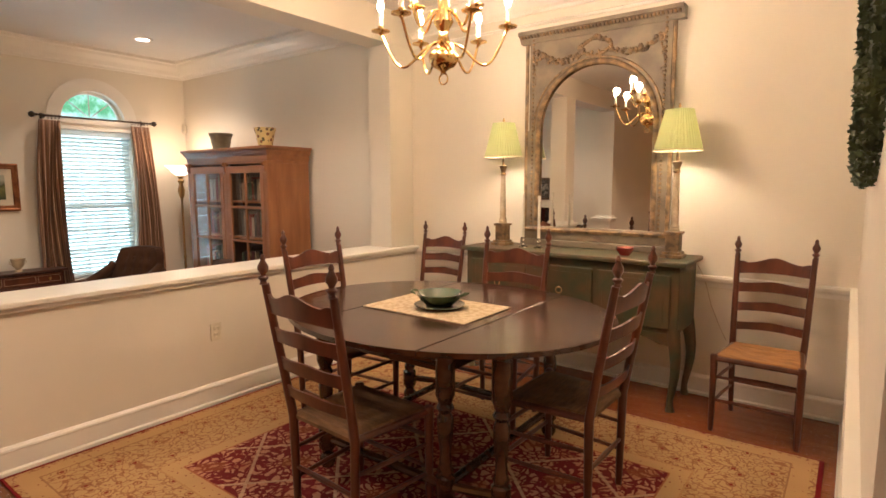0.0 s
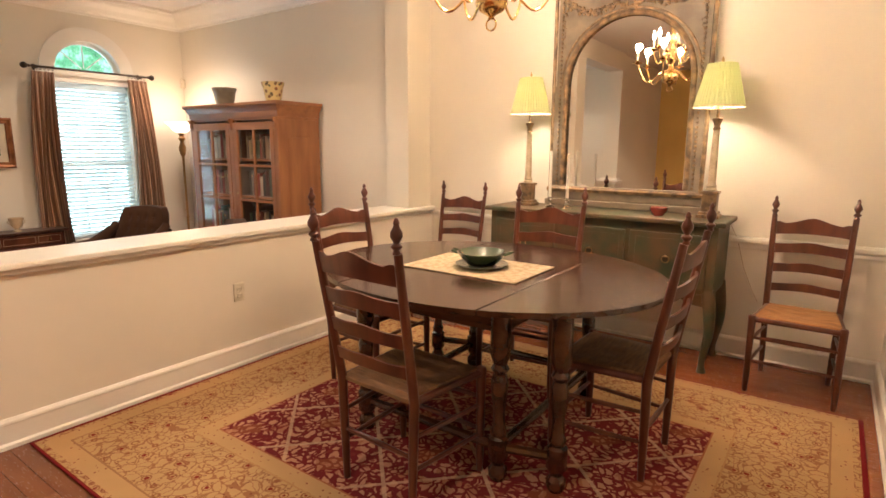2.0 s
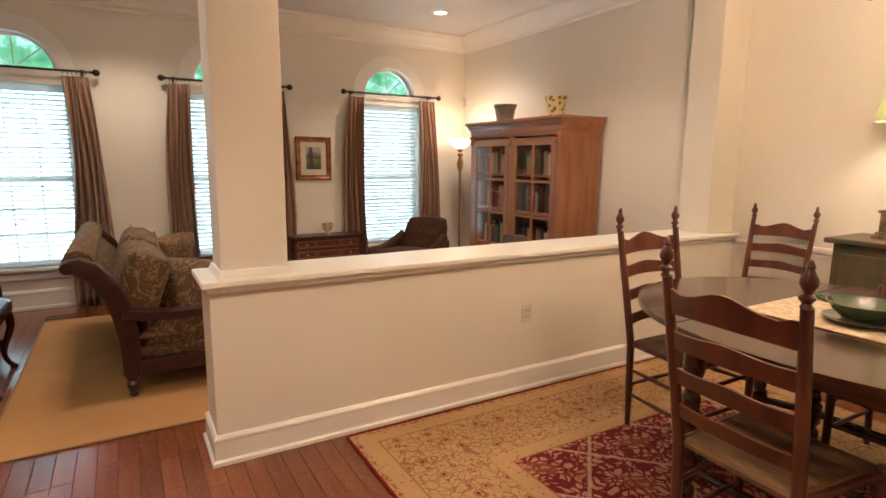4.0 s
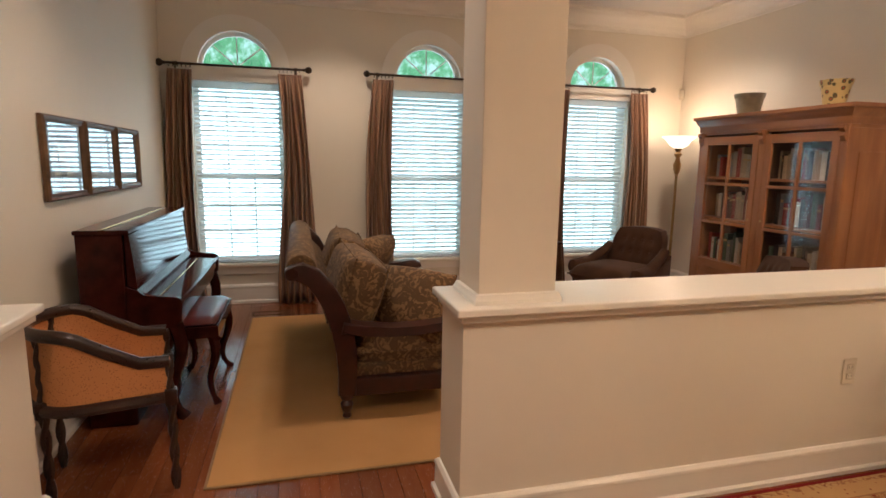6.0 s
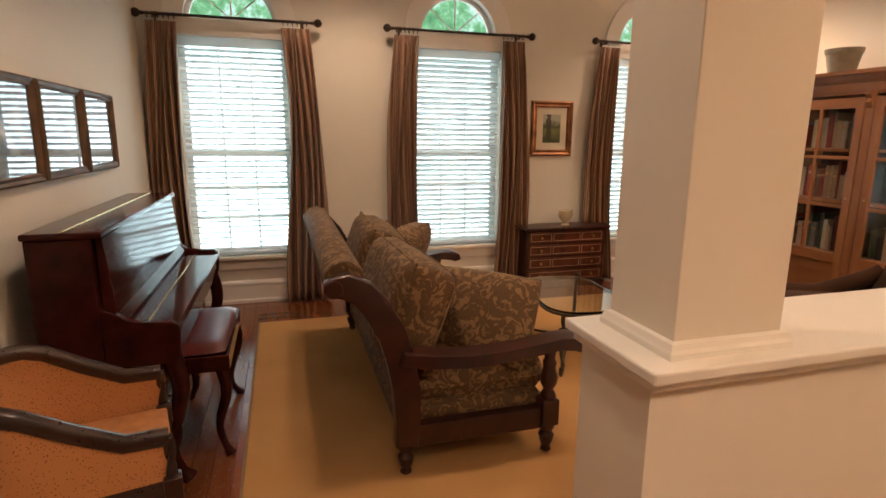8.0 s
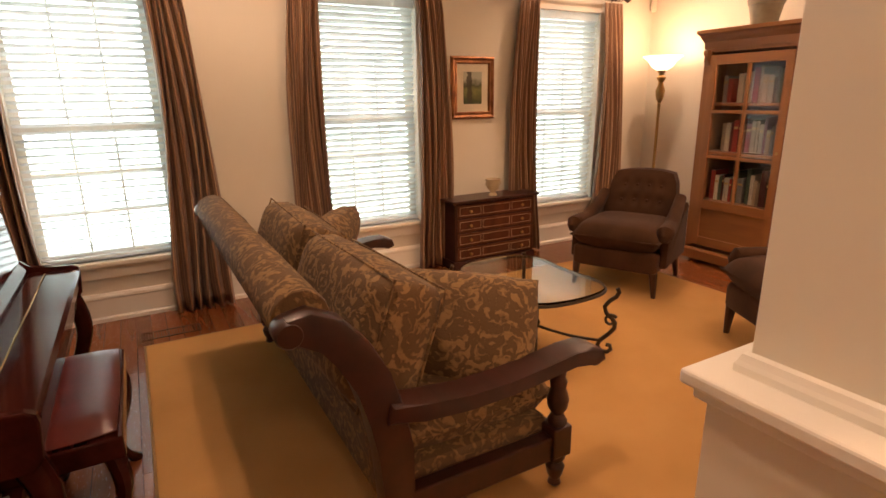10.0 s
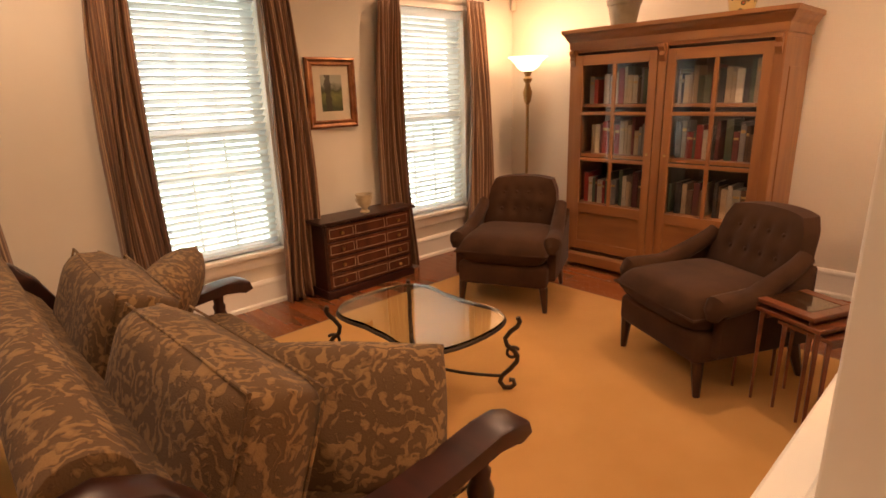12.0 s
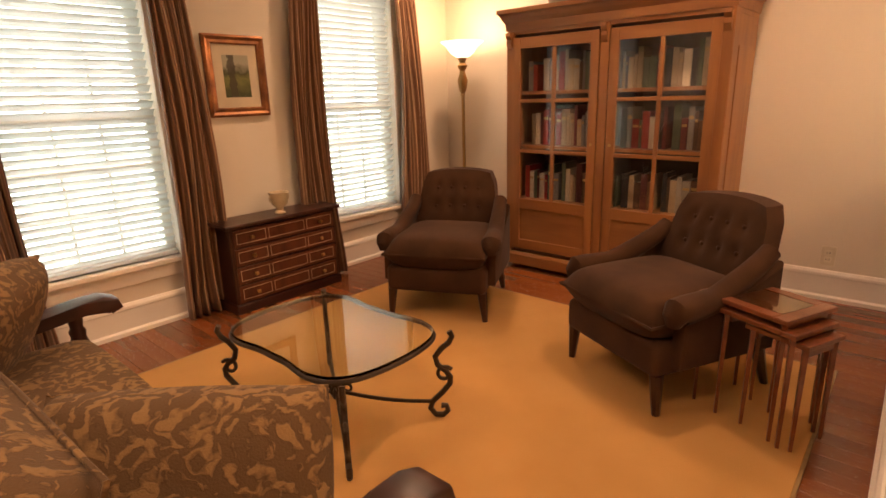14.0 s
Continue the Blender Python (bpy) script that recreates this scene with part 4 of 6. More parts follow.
def pleated_shade(bm, r0, r1, z0, z1, n=84):
    for k in (1.0, 0.985):
        grid_surface(lambda u, v: ((r0 + (r1 - r0) * v) * (k + 0.02 * math.cos(n / 2 * math.tau * u)) * math.cos(math.tau * u), (r0 + (r1 - r0) * v) * (k + 0.02 * math.cos(n / 2 * math.tau * u)) * math.sin(math.tau * u), z0 + (z1 - z0) * v), n * 2, 3, bm, close_u=True)
    return bm


def shade_material():
    m, b, add, put = node_material("pleated_green_silk", 0.8)
    put(b, "Base Color", (0.52, 0.56, 0.34, 1))
    tr = add("BsdfTranslucent", Color=(0.42, 0.42, 0.24, 1))
    mx = add("MixShader", i0=0.55, i1=b.outputs[0], i2=tr.outputs[0])
    out = [n for n in m.node_tree.nodes if n.type == "OUTPUT_MATERIAL"][0]
    put(out, "Surface", mx.outputs[0])
    return m


SHADE = shade_material()


def table_lamp(x, y):
    t = thing("table_lamp", pose(x, y, SB), "lit column table lamp with green pleated shade on the sideboard", "table lamp", "sideboard lamps")
    bm = box((-0.065, -0.065, 0), (0.065, 0.065, 0.022), 0.004)
    box((-0.055, -0.055, 0.022), (0.055, 0.055, 0.04), 0.004, bm)
    box((-0.042, -0.042, 0.04), (0.042, 0.042, 0.150), 0.004, bm)
    box((-0.052, -0.052, 0.150), (0.052, 0.052, 0.168), 0.004, bm)
    part("base", bm, GILT, t)
    part("column", lathe([(0.030, 0.168), (0.034, 0.178), (0.026, 0.19), (0.032, 0.20), (0.024, 0.21), (0.024, 0.225), (0.018, 0.52), (0.016, 0.535)], None, 18), STONE, t, smooth=True)
    part("capital", lathe([(0.016, 0.535), (0.024, 0.545), (0.016, 0.556), (0.020, 0.575), (0.030, 0.60), (0.030, 0.606), (0.010, 0.612), (0.008, 0.66)], None, 14), GILT, t, smooth=True)
    sh = part("shade", pleated_shade(bmesh.new(), 0.142, 0.082, 0.675, 0.925), SHADE, t, "green pleated silk shade", True)
    part("shade_trim", tube([(0.143 * math.cos(a), 0.143 * math.sin(a), 0.675) for a in lin(0, math.tau, 41)[:-1]], 0.005, None, 6, True), LINEN, sh)
    part("bulb", lathe([(0, 0.72), (0.018, 0.735), (0.028, 0.77), (0.024, 0.80), (0.010, 0.82), (0, 0.822)], None, 14), BULB, t, smooth=True)
    part("finial", lathe([(0.004, 0.66), (0.004, 0.935), (0.010, 0.945), (0.006, 0.955), (0.004, 0.965), (0, 0.967)], None, 10), OLDBRASS, t, smooth=True)
    return t


table_lamp(*LAMP_R)
table_lamp(*LAMP_L)


def candlestick(x, y, h):
    c = thing("candlestick", pose(x, y, SB), "clear crystal candlestick with a tall white candle, on the sideboard", "candlestick", "sideboard candlesticks")
    part("stick", lathe([(0.035, 0), (0.036, 0.006), (0.012, 0.018), (0.016, 0.032), (0.010, 0.045), (0.018, 0.06), (0.014, 0.075), (0.0, 0.076)], None, 16), CRYSTAL, c, smooth=True)
    part("candle", lathe([(0.011, 0.076), (0.009, h), (0.004, h + 0.004), (0, h + 0.004)], None, 12), WAX, c, smooth=True)


candlestick(-1.97, 3.62, 0.40)
candlestick(-1.83, 3.60, 0.38)
rb = thing("bowl", pose(-1.20, 3.60, SB), "small red glazed bowl on the sideboard", "bowl")
part("body", lathe([(0, 0.004), (0.03, 0), (0.034, 0.006), (0.055, 0.035), (0.060, 0.052), (0.055, 0.053), (0.03, 0.012), (0, 0.010)], None, 24), REDCER, rb, smooth=True)


def chandelier():
    x, y = CHANDELIER
    c = thing("chandelier", pose(x, y, 0.07), "polished brass candle chandelier with lit bulbs, hung from the ceiling", "chandelier")
    part("stem", lathe([(0.010, 2.50), (0.028, 2.48), (0.012, 2.45), (0.030, 2.40), (0.018, 2.35), (0.034, 2.30), (0.020, 2.25), (0.028, 2.18), (0.050, 2.13), (0.022, 2.08), (0.030, 2.04), (0.020, 2.02), (0.045, 2.005), (0.072, 1.975), (0.074, 1.95), (0.055, 1.92), (0.025, 1.905), (0.012, 1.895), (0.016, 1.888), (0.0, 1.882)], None, 24), BRASS, c, smooth=True)
    part("ring", tube([(0.026 * math.cos(a), 0, 1.862 + 0.026 * math.sin(a)) for a in lin(0, math.tau, 21)[:-1]], 0.004, None, 8, True), BRASS, c, smooth=True)
    part("chain", tube([(0, 0, 2.49), (0, 0, ZC - 0.09)], 0.007, None, 8), BRASS, c, smooth=True)
    part("canopy", lathe([(0.065, ZC - 0.07), (0.065, ZC - 0.082), (0.03, ZC - 0.10), (0, ZC - 0.102)], None, 20), BRASS, c, smooth=True)
    for count, rad, z0, drop, cup, ph in ((6, 0.31, 2.03, 0.12, 2.09, 0.5), (6, 0.17, 2.18, 0.09, 2.22, 0.0)):
        for i in range(count):
            a = math.tau * (i + ph) / count
            d = Vector((math.cos(a), math.sin(a), 0))
            pts = []
            for t in lin(0, 1, 17):
                r = 0.03 + (rad - 0.03) * (t ** 0.9)
                z = z0 - drop * math.sin(math.pi * min(1, t * 1.02)) * (0.55 + 0.75 * t) + (cup - z0) * t ** 3 + 0.03 * math.sin(math.tau * t) * (1 - t)
                pts.append(d * r + Vector((0, 0, z)))
            arm = part("arm", tube(pts, 0.0065, None, 8), BRASS, c, smooth=True)
            e = pts[-1]
            part("drip_pan", lathe([(0.008, -0.012), (0.012, -0.004), (0.044, 0.004), (0.046, 0.010), (0.012, 0.006), (0.014, 0.03), (0, 0.031)], None, 16, e), BRASS, arm, smooth=True)
            part("candle", lathe([(0.012, 0.02), (0.012, 0.095), (0, 0.097)], None, 10, e), WAX, arm, smooth=True)
            part("bulb", lathe([(0.006, 0.095), (0.016, 0.115), (0.017, 0.128), (0.010, 0.155), (0.003, 0.178), (0, 0.180)], None, 10, e), BULB, arm, smooth=True)
    return c


chandelier()


def wreath():
    """Boxwood ring on the side wall."""
    w = thing("boxwood_wreath", pose(XE - 0.075, 2.10, 1.87), "round green boxwood wreath hung on the wall", "wreath")
    rnd = random.Random(9)
    part("ring", tube([(0.050, 0.36 * math.cos(a), 0.36 * math.sin(a)) for a in lin(0, math.tau, 33)[:-1]], 0.022, None, 8, True), LEAF, w, smooth=True)
    bm = bmesh.new()
    for k in range(5200):
        a = rnd.uniform(0, math.tau)
        b = rnd.uniform(0, math.tau)
        r = 0.105 * rnd.uniform(0.55, 1.0) ** 0.5
        c = Vector((0.045 + 0.38 * r * math.cos(b), (0.36 + r * math.sin(b)) * math.cos(a), (0.36 + r * math.sin(b)) * math.sin(a)))
        if c.x > 0.072:
            continue
        rot = Euler((rnd.uniform(0, 6), rnd.uniform(0, 6), rnd.uniform(0, 6))).to_matrix()
        s = rnd.uniform(0.008, 0.014)
        bm.faces.new([bm.verts.new(c + rot @ Vector(p) * s) for p in ((-0.2, -1, 0), (0.5, -0.3, 0.25), (0.45, 0.6, 0.15), (0, 1.1, 0), (-0.55, 0.4, 0.2), (-0.5, -0.4, 0.25))])
    me = part("leaves", bm, LEAF, w)
    tagged(me, kind="stuff")


wreath()


def wall_outlet(name, m, label):
    o = thing(name, m, label, "outlet")
    part("plate", box((-0.037, 0, -0.058), (0.037, 0.006, 0.058), 0.004), PLASTIC, o)
    for z in (-0.02, 0.02):
        s = part("socket", box((-0.017, 0.006, z - 0.014), (0.017, 0.009, z + 0.014), 0.004), PLASTIC, o)
        # black bars on the face, for the darkness in the slots
        bm = box((-0.008, 0.0085, z - 0.004), (-0.006, 0.0095, z + 0.006))
        box((0.006, 0.0085, z - 0.004), (0.008, 0.0095, z + 0.006), 0, bm)
        part("slots", bm, HOLE_SHADE, s)


wall_outlet("wall_outlet", pose(PONY[1], 1.90, 0.475, 0, 0, -90), "almond plastic double outlet on the half wall")
wall_outlet("wall_outlet", pose(-3.95, YL, 0.27, 0, 0, 180), "almond plastic double outlet on the living room wall")
cord = thing("lamp_cord", pose(0, 0, 0), "thin brown lamp cord hanging down the wall", "cord")
part("wire", tube([(-0.84, 3.895, 0.94), (-0.77, 3.915, 0.80), (-0.72, 3.915, 0.62), (-0.66, 3.915, 0.48), (-0.62, 3.915, 0.40)], 0.003, None, 6), STONE, cord)


# ---- living room ----
def striped_silk():
    m, b, add, put = node_material("striped_bronze_silk", 0.45)
    put(b, "Sheen Weight", 0.1)
    uv = add("TexCoord").outputs["UV"]
    u = add("SeparateXYZ", Vector=uv).outputs[0]
    r = add("ValToRGB", Fac=op(add, "FRACT", op(add, "MULTIPLY", u, 9.0)))
    cr = r.color_ramp
    cr.interpolation = "CONSTANT"
    stops = [(0.0, (0.21, 0.110, 0.062)), (0.20, (0.493, 0.308, 0.185)), (0.30, (0.26, 0.140, 0.078)), (0.46, (0.56, 0.375, 0.235)), (0.56, (0.17, 0.084, 0.048)), (0.78, (0.403, 0.23, 0.132)), (0.88, (0.23, 0.122, 0.068))]
    cr.elements[0].color, cr.elements[1].color = colour(stops[0][1]), colour(stops[-1][1])
    cr.elements[1].position = stops[-1][0]
    for p, c in stops[1:-1]:
        cr.elements.new(p).color = colour(c)
    nz = add("TexNoise", Vector=add("TexCoord").outputs["Object"], Scale=60.0, Detail=3.0)
    put(b, "Base Color", mix(add, op(add, "MULTIPLY", nz.outputs["Fac"], 0.3), r.outputs["Color"], (0.10, 0.06, 0.038, 1)))
    put(b, "Normal", add("Bump", Strength=0.1, Distance=0.002, Height=nz.outputs["Fac"]).outputs[0])
    return m


SILK = striped_silk()
ROD_Z = 2.14


def curtain(name_y, side, seed):
    """One drape: gathered at the rod, spreading and bellying to the floor; side -1 hangs at the window's lower y."""
    rnd = random.Random(seed)
    ph = rnd.uniform(0, 6)
    edge = name_y + side * 0.47
    c = thing("curtain", pose(XW + 0.095, edge, 0), "floor-length brown striped silk drape hung on a rod", "curtain", "living room curtains")

    def f(u, v):
        z = 0.012 + (ROD_Z - 0.045 - 0.012) * v
        h = 1 - v
        w = 0.20 + 0.13 * h ** 1.2 + 0.02 * math.sin(3 * h + ph)
        folds = 5.5
        amp = (0.018 + 0.030 * h) * (1 + 0.25 * math.sin(5 * u + ph))
        s = 2 * u - 1
        drift = -side * (0.02 - 0.10 * math.sin(math.pi * min(1, h * 1.1)) * 0.35) + side * 0.03 * h
        y = w / 2 * s + drift + 0.01 * math.sin(7 * h + 9 * u + ph)
        x = amp * math.sin(folds * math.tau * u + 0.7 * math.sin(2.2 * h + ph)) + 0.010 * math.sin(4 * h + ph)
        if v > 0.955:
            x *= 0.5
        return (x, y, z)
    bm = grid_surface(f, 88, 26, uv=True)
    ob = part("drape", bm, SILK, c, smooth=True)
    so = ob.modifiers.new("thickness", "SOLIDIFY")
    so.thickness = 0.003
    first = None
    for k in range(6):
        m = pose(0, -0.085 + 0.034 * k - side * 0.02, ROD_Z - 0.008)
        if first is None:
            first = part("ring", tube([(0.020 * math.cos(a), 0, 0.022 * math.sin(a)) for a in lin(0, math.tau, 13)[:-1]], 0.0025, None, 5, True), BRONZE, c, place=m)
        else:
            twin(first, m)
    return c


for k, y in enumerate(WIN_Y):
    curtain(y, -1, 10 + k)
    curtain(y, 1, 20 + k)
    r = thing("curtain_rod", pose(XW + 0.095, y + 0.005, ROD_Z), "dark bronze curtain rod with ball finials over the window", "curtain rod", "curtain rods")
    part("rod", tube([(0, -0.57, 0), (0, 0.57, 0)], 0.010, None, 10), BRONZE, r, smooth=True)
    for s in (-1, 1):
        part("finial", lathe([(0.010, 0), (0.016, 0.006), (0.010, 0.014), (0.024, 0.026), (0.032, 0.046), (0.024, 0.066), (0.008, 0.076), (0, 0.077)], None, 14), BRONZE, r, smooth=True, place=pose(0, s * 0.565, 0, -s * 90, 0, 0))
        bm = box((-0.093, s * 0.50 - 0.012, -0.03), (-0.085, s * 0.50 + 0.012, 0.03), 0.002)
        tube([(-0.088, s * 0.50, -0.012), (-0.02, s * 0.50, -0.012), (0, s * 0.50, -0.010)], 0.007, bm, 8)
        part("bracket", bm, BRONZE, r)


def damask():
    m, b, add, put = node_material("damask_chenille", 0.9)
    put(b, "Specular IOR Level", 0.2)
    put(b, "Sheen Weight", 0.06)
    co = add("TexCoord").outputs["Object"]
    wob = add("TexNoise", Vector=co, Scale=16.0, Detail=2.0)
    wp = add("VectorMath", i0=wob.outputs["Color"], i1=(0.10, 0.10, 0.10))
    wp.operation = "MULTIPLY"
    pos = add("VectorMath", i0=co, i1=wp.outputs[0]).outputs[0]
    big = add("TexVoronoi", Vector=pos, Scale=7.0)
    rings = op(add, "SINE", op(add, "MULTIPLY", big.outputs["Distance"], 30.0))
    petals = add("TexNoise", Vector=pos, Scale=15.0, Detail=3.0, Distortion=1.8)
    figure = op(add, "ADD", op(add, "MULTIPLY", rings, 0.10), petals.outputs["Fac"])
    soft = add("MapRange", Value=figure)
    soft.inputs["From Min"].default_value, soft.inputs["From Max"].default_value = 0.49, 0.62
    leaf = soft.outputs[0]
    edge = op(add, "LESS_THAN", op(add, "ABSOLUTE", op(add, "SUBTRACT", figure, 0.50)), 0.014)
    col = mix(add, leaf, (0.125, 0.072, 0.034, 1), (0.285, 0.168, 0.072, 1))
    col = mix(add, op(add, "MULTIPLY", edge, 0.6), col, (0.085, 0.048, 0.024, 1))
    weave = add("TexNoise", Vector=co, Scale=260.0, Detail=2.0)
    put(b, "Base Color", mix(add, op(add, "MULTIPLY", weave.outputs["Fac"], 0.35), col, (0.05, 0.032, 0.018, 1)))
    put(b, "Normal", add("Bump", Strength=0.4, Distance=0.003, Height=op(add, "ADD", weave.outputs["Fac"], leaf)).outputs[0])
    return m


DAMASK = damask()


def band(line, half):
    """The outline of a flat board that follows a 2D line, half its width to each side."""
    one, two = [], []
    for i, p in enumerate(line):
        q, r = line[max(0, i - 1)], line[min(len(line) - 1, i + 1)]
        d = Vector((r[0] - q[0], r[1] - q[1])).normalized()
        h = half[i] if isinstance(half, list) else half
        one.append((p[0] - d.y * h, p[1] + d.x * h))
        two.append((p[0] + d.y * h, p[1] - d.x * h))
    return one + two[::-1]


def sofa():
    """Its length runs along x; it faces +y."""
    s = thing("sofa", pose(-5.13, 0.0, 0.011), "brown and gold damask sofa with dark mahogany frame on the rug", "sofa")
    L = 0.86
    foot = [(0.014, 0), (0.024, 0.010), (0.018, 0.028), (0.028, 0.050), (0.034, 0.078), (0.022, 0.098), (0.034, 0.112), (0.034, 0.130)]
    for e in (-1, 1):
        x = e * L
        lo, hi = x - 0.036, x + 0.036
        line = [(-0.185, 0.13), (-0.180, 0.24), (-0.185, 0.37), (-0.205, 0.49), (-0.24, 0.60), (-0.285, 0.695), (-0.340, 0.762), (-0.400, 0.792), (-0.445, 0.785)]
        part("back_post", slab(band(line, [0.044, 0.047, 0.052, 0.054, 0.051, 0.047, 0.043, 0.040, 0.036]), lo, hi, "x", None, 0.008), MAHOG, s, smooth=True)
        part("scroll_cap", lathe([(0, -0.038), (0.030, -0.038), (0.036, -0.030), (0.036, 0.030), (0.030, 0.038), (0, 0.038)], None, 18), MAHOG, s, smooth=True, place=pose(x, -0.445, 0.783, 0, 90, 0))
        arm = [(-0.205, 0.500), (-0.10, 0.478), (0.05, 0.464), (0.20, 0.466), (0.34, 0.480), (0.45, 0.494), (0.52, 0.497), (0.556, 0.482), (0.566, 0.455)]
        part("arm", slab(band(arm, [0.030, 0.026, 0.024, 0.023, 0.023, 0.024, 0.026, 0.027, 0.022]), x - 0.052, x + 0.052, "x", None, 0.010), MAHOG, s, smooth=True)
        part("arm_support", lathe([(0.030, 0.24), (0.034, 0.26), (0.020, 0.285), (0.034, 0.31), (0.038, 0.34), (0.026, 0.38), (0.030, 0.405), (0.022, 0.42), (0.030, 0.475)], None, 14, (x, 0.425, 0)), MAHOG, s, smooth=True)
        part("corner_block", box((x - 0.038, 0.385, 0.13), (x + 0.038, 0.462, 0.245), 0.006), MAHOG, s)
        part("side_rail", box((x - 0.026, -0.17, 0.120), (x + 0.026, 0.39, 0.215), 0.008), MAHOG, s)
        for y in (0.425, -0.185):
            part("foot", lathe(foot, None, 14, (x, y, 0)), MAHOG, s, smooth=True)
    part("front_rail", box((-L + 0.03, 0.40, 0.125), (L - 0.03, 0.45, 0.215), 0.008), MAHOG, s)
    roll = [(-0.400 + 0.078 * math.cos(t), 0.790 + 0.078 * math.sin(t)) for t in lin(math.radians(215), math.radians(-40), 12)]
    prof = [(-0.20, 0.14), (-0.205, 0.37), (-0.245, 0.54), (-0.33, 0.68), (-0.41, 0.725)] + roll + [(-0.25, 0.65), (-0.17, 0.47), (-0.13, 0.30), (-0.12, 0.14)]
    part("back", slab(prof, -L + 0.037, L - 0.037, "x", None, 0.008), DAMASK, s, smooth=True)
    part("seat_base", box((-L + 0.03, -0.14, 0.20), (L - 0.03, 0.41, 0.26), 0.015), DAMASK, s, smooth=True)
    for k in (-1, 1):
        w = L - 0.06
        cu = part("seat_cushion", cushion(w, 0.61, 0.20, None, (0, 0, 0), 18, 10.0), DAMASK, s, smooth=True, place=pose(k * (L / 2 - 0.018), 0.155, 0.325))
        part("piping", tube([(w / 2 * a, 0.30 * b, 0.0) for a, b in ((-1, -1), (1, -1), (1, 1), (-1, 1))], 0.006, None, 6, True), DAMASK, cu)
        cu = part("back_cushion", cushion(w - 0.02, 0.43, 0.27, None, (0, 0, 0), 22, 7.0), DAMASK, s, smooth=True, place=pose(k * (L / 2 - 0.02), -0.115, 0.610, 70, 0, k * 2))
        for h in (-0.085, 0.085):
            part("piping", tube([((w - 0.02) / 2 * a * 0.93, 0.215 * b * 0.93, h * 1.05) for a, b in ((-1, -1), (1, -1), (1, 1), (-1, 1))], 0.005, None, 6, True), DAMASK, cu)
    return s


sofa()
for x, y, z, rx, ry, rz in ((-4.56, 0.20, 0.545, 62, 0, 42), (-5.76, 0.12, 0.575, 62, 0, -34)):
    p = thing("throw_pillow", pose(x, y, z, rx, ry, rz), "square brown and gold damask pillow in the corner of the sofa", "pillow", "sofa pillows")
    part("cover", cushion(0.56, 0.41, 0.23, None, (0, 0, 0), 20, 2.7), DAMASK, p, smooth=True)
    part("piping", tube([(0.28 * a * 0.95, 0.205 * b * 0.95, 0) for a, b in ((-1, -1), (1, -1), (1, 1), (-1, 1))], 0.006, None, 6, True), DAMASK, p)


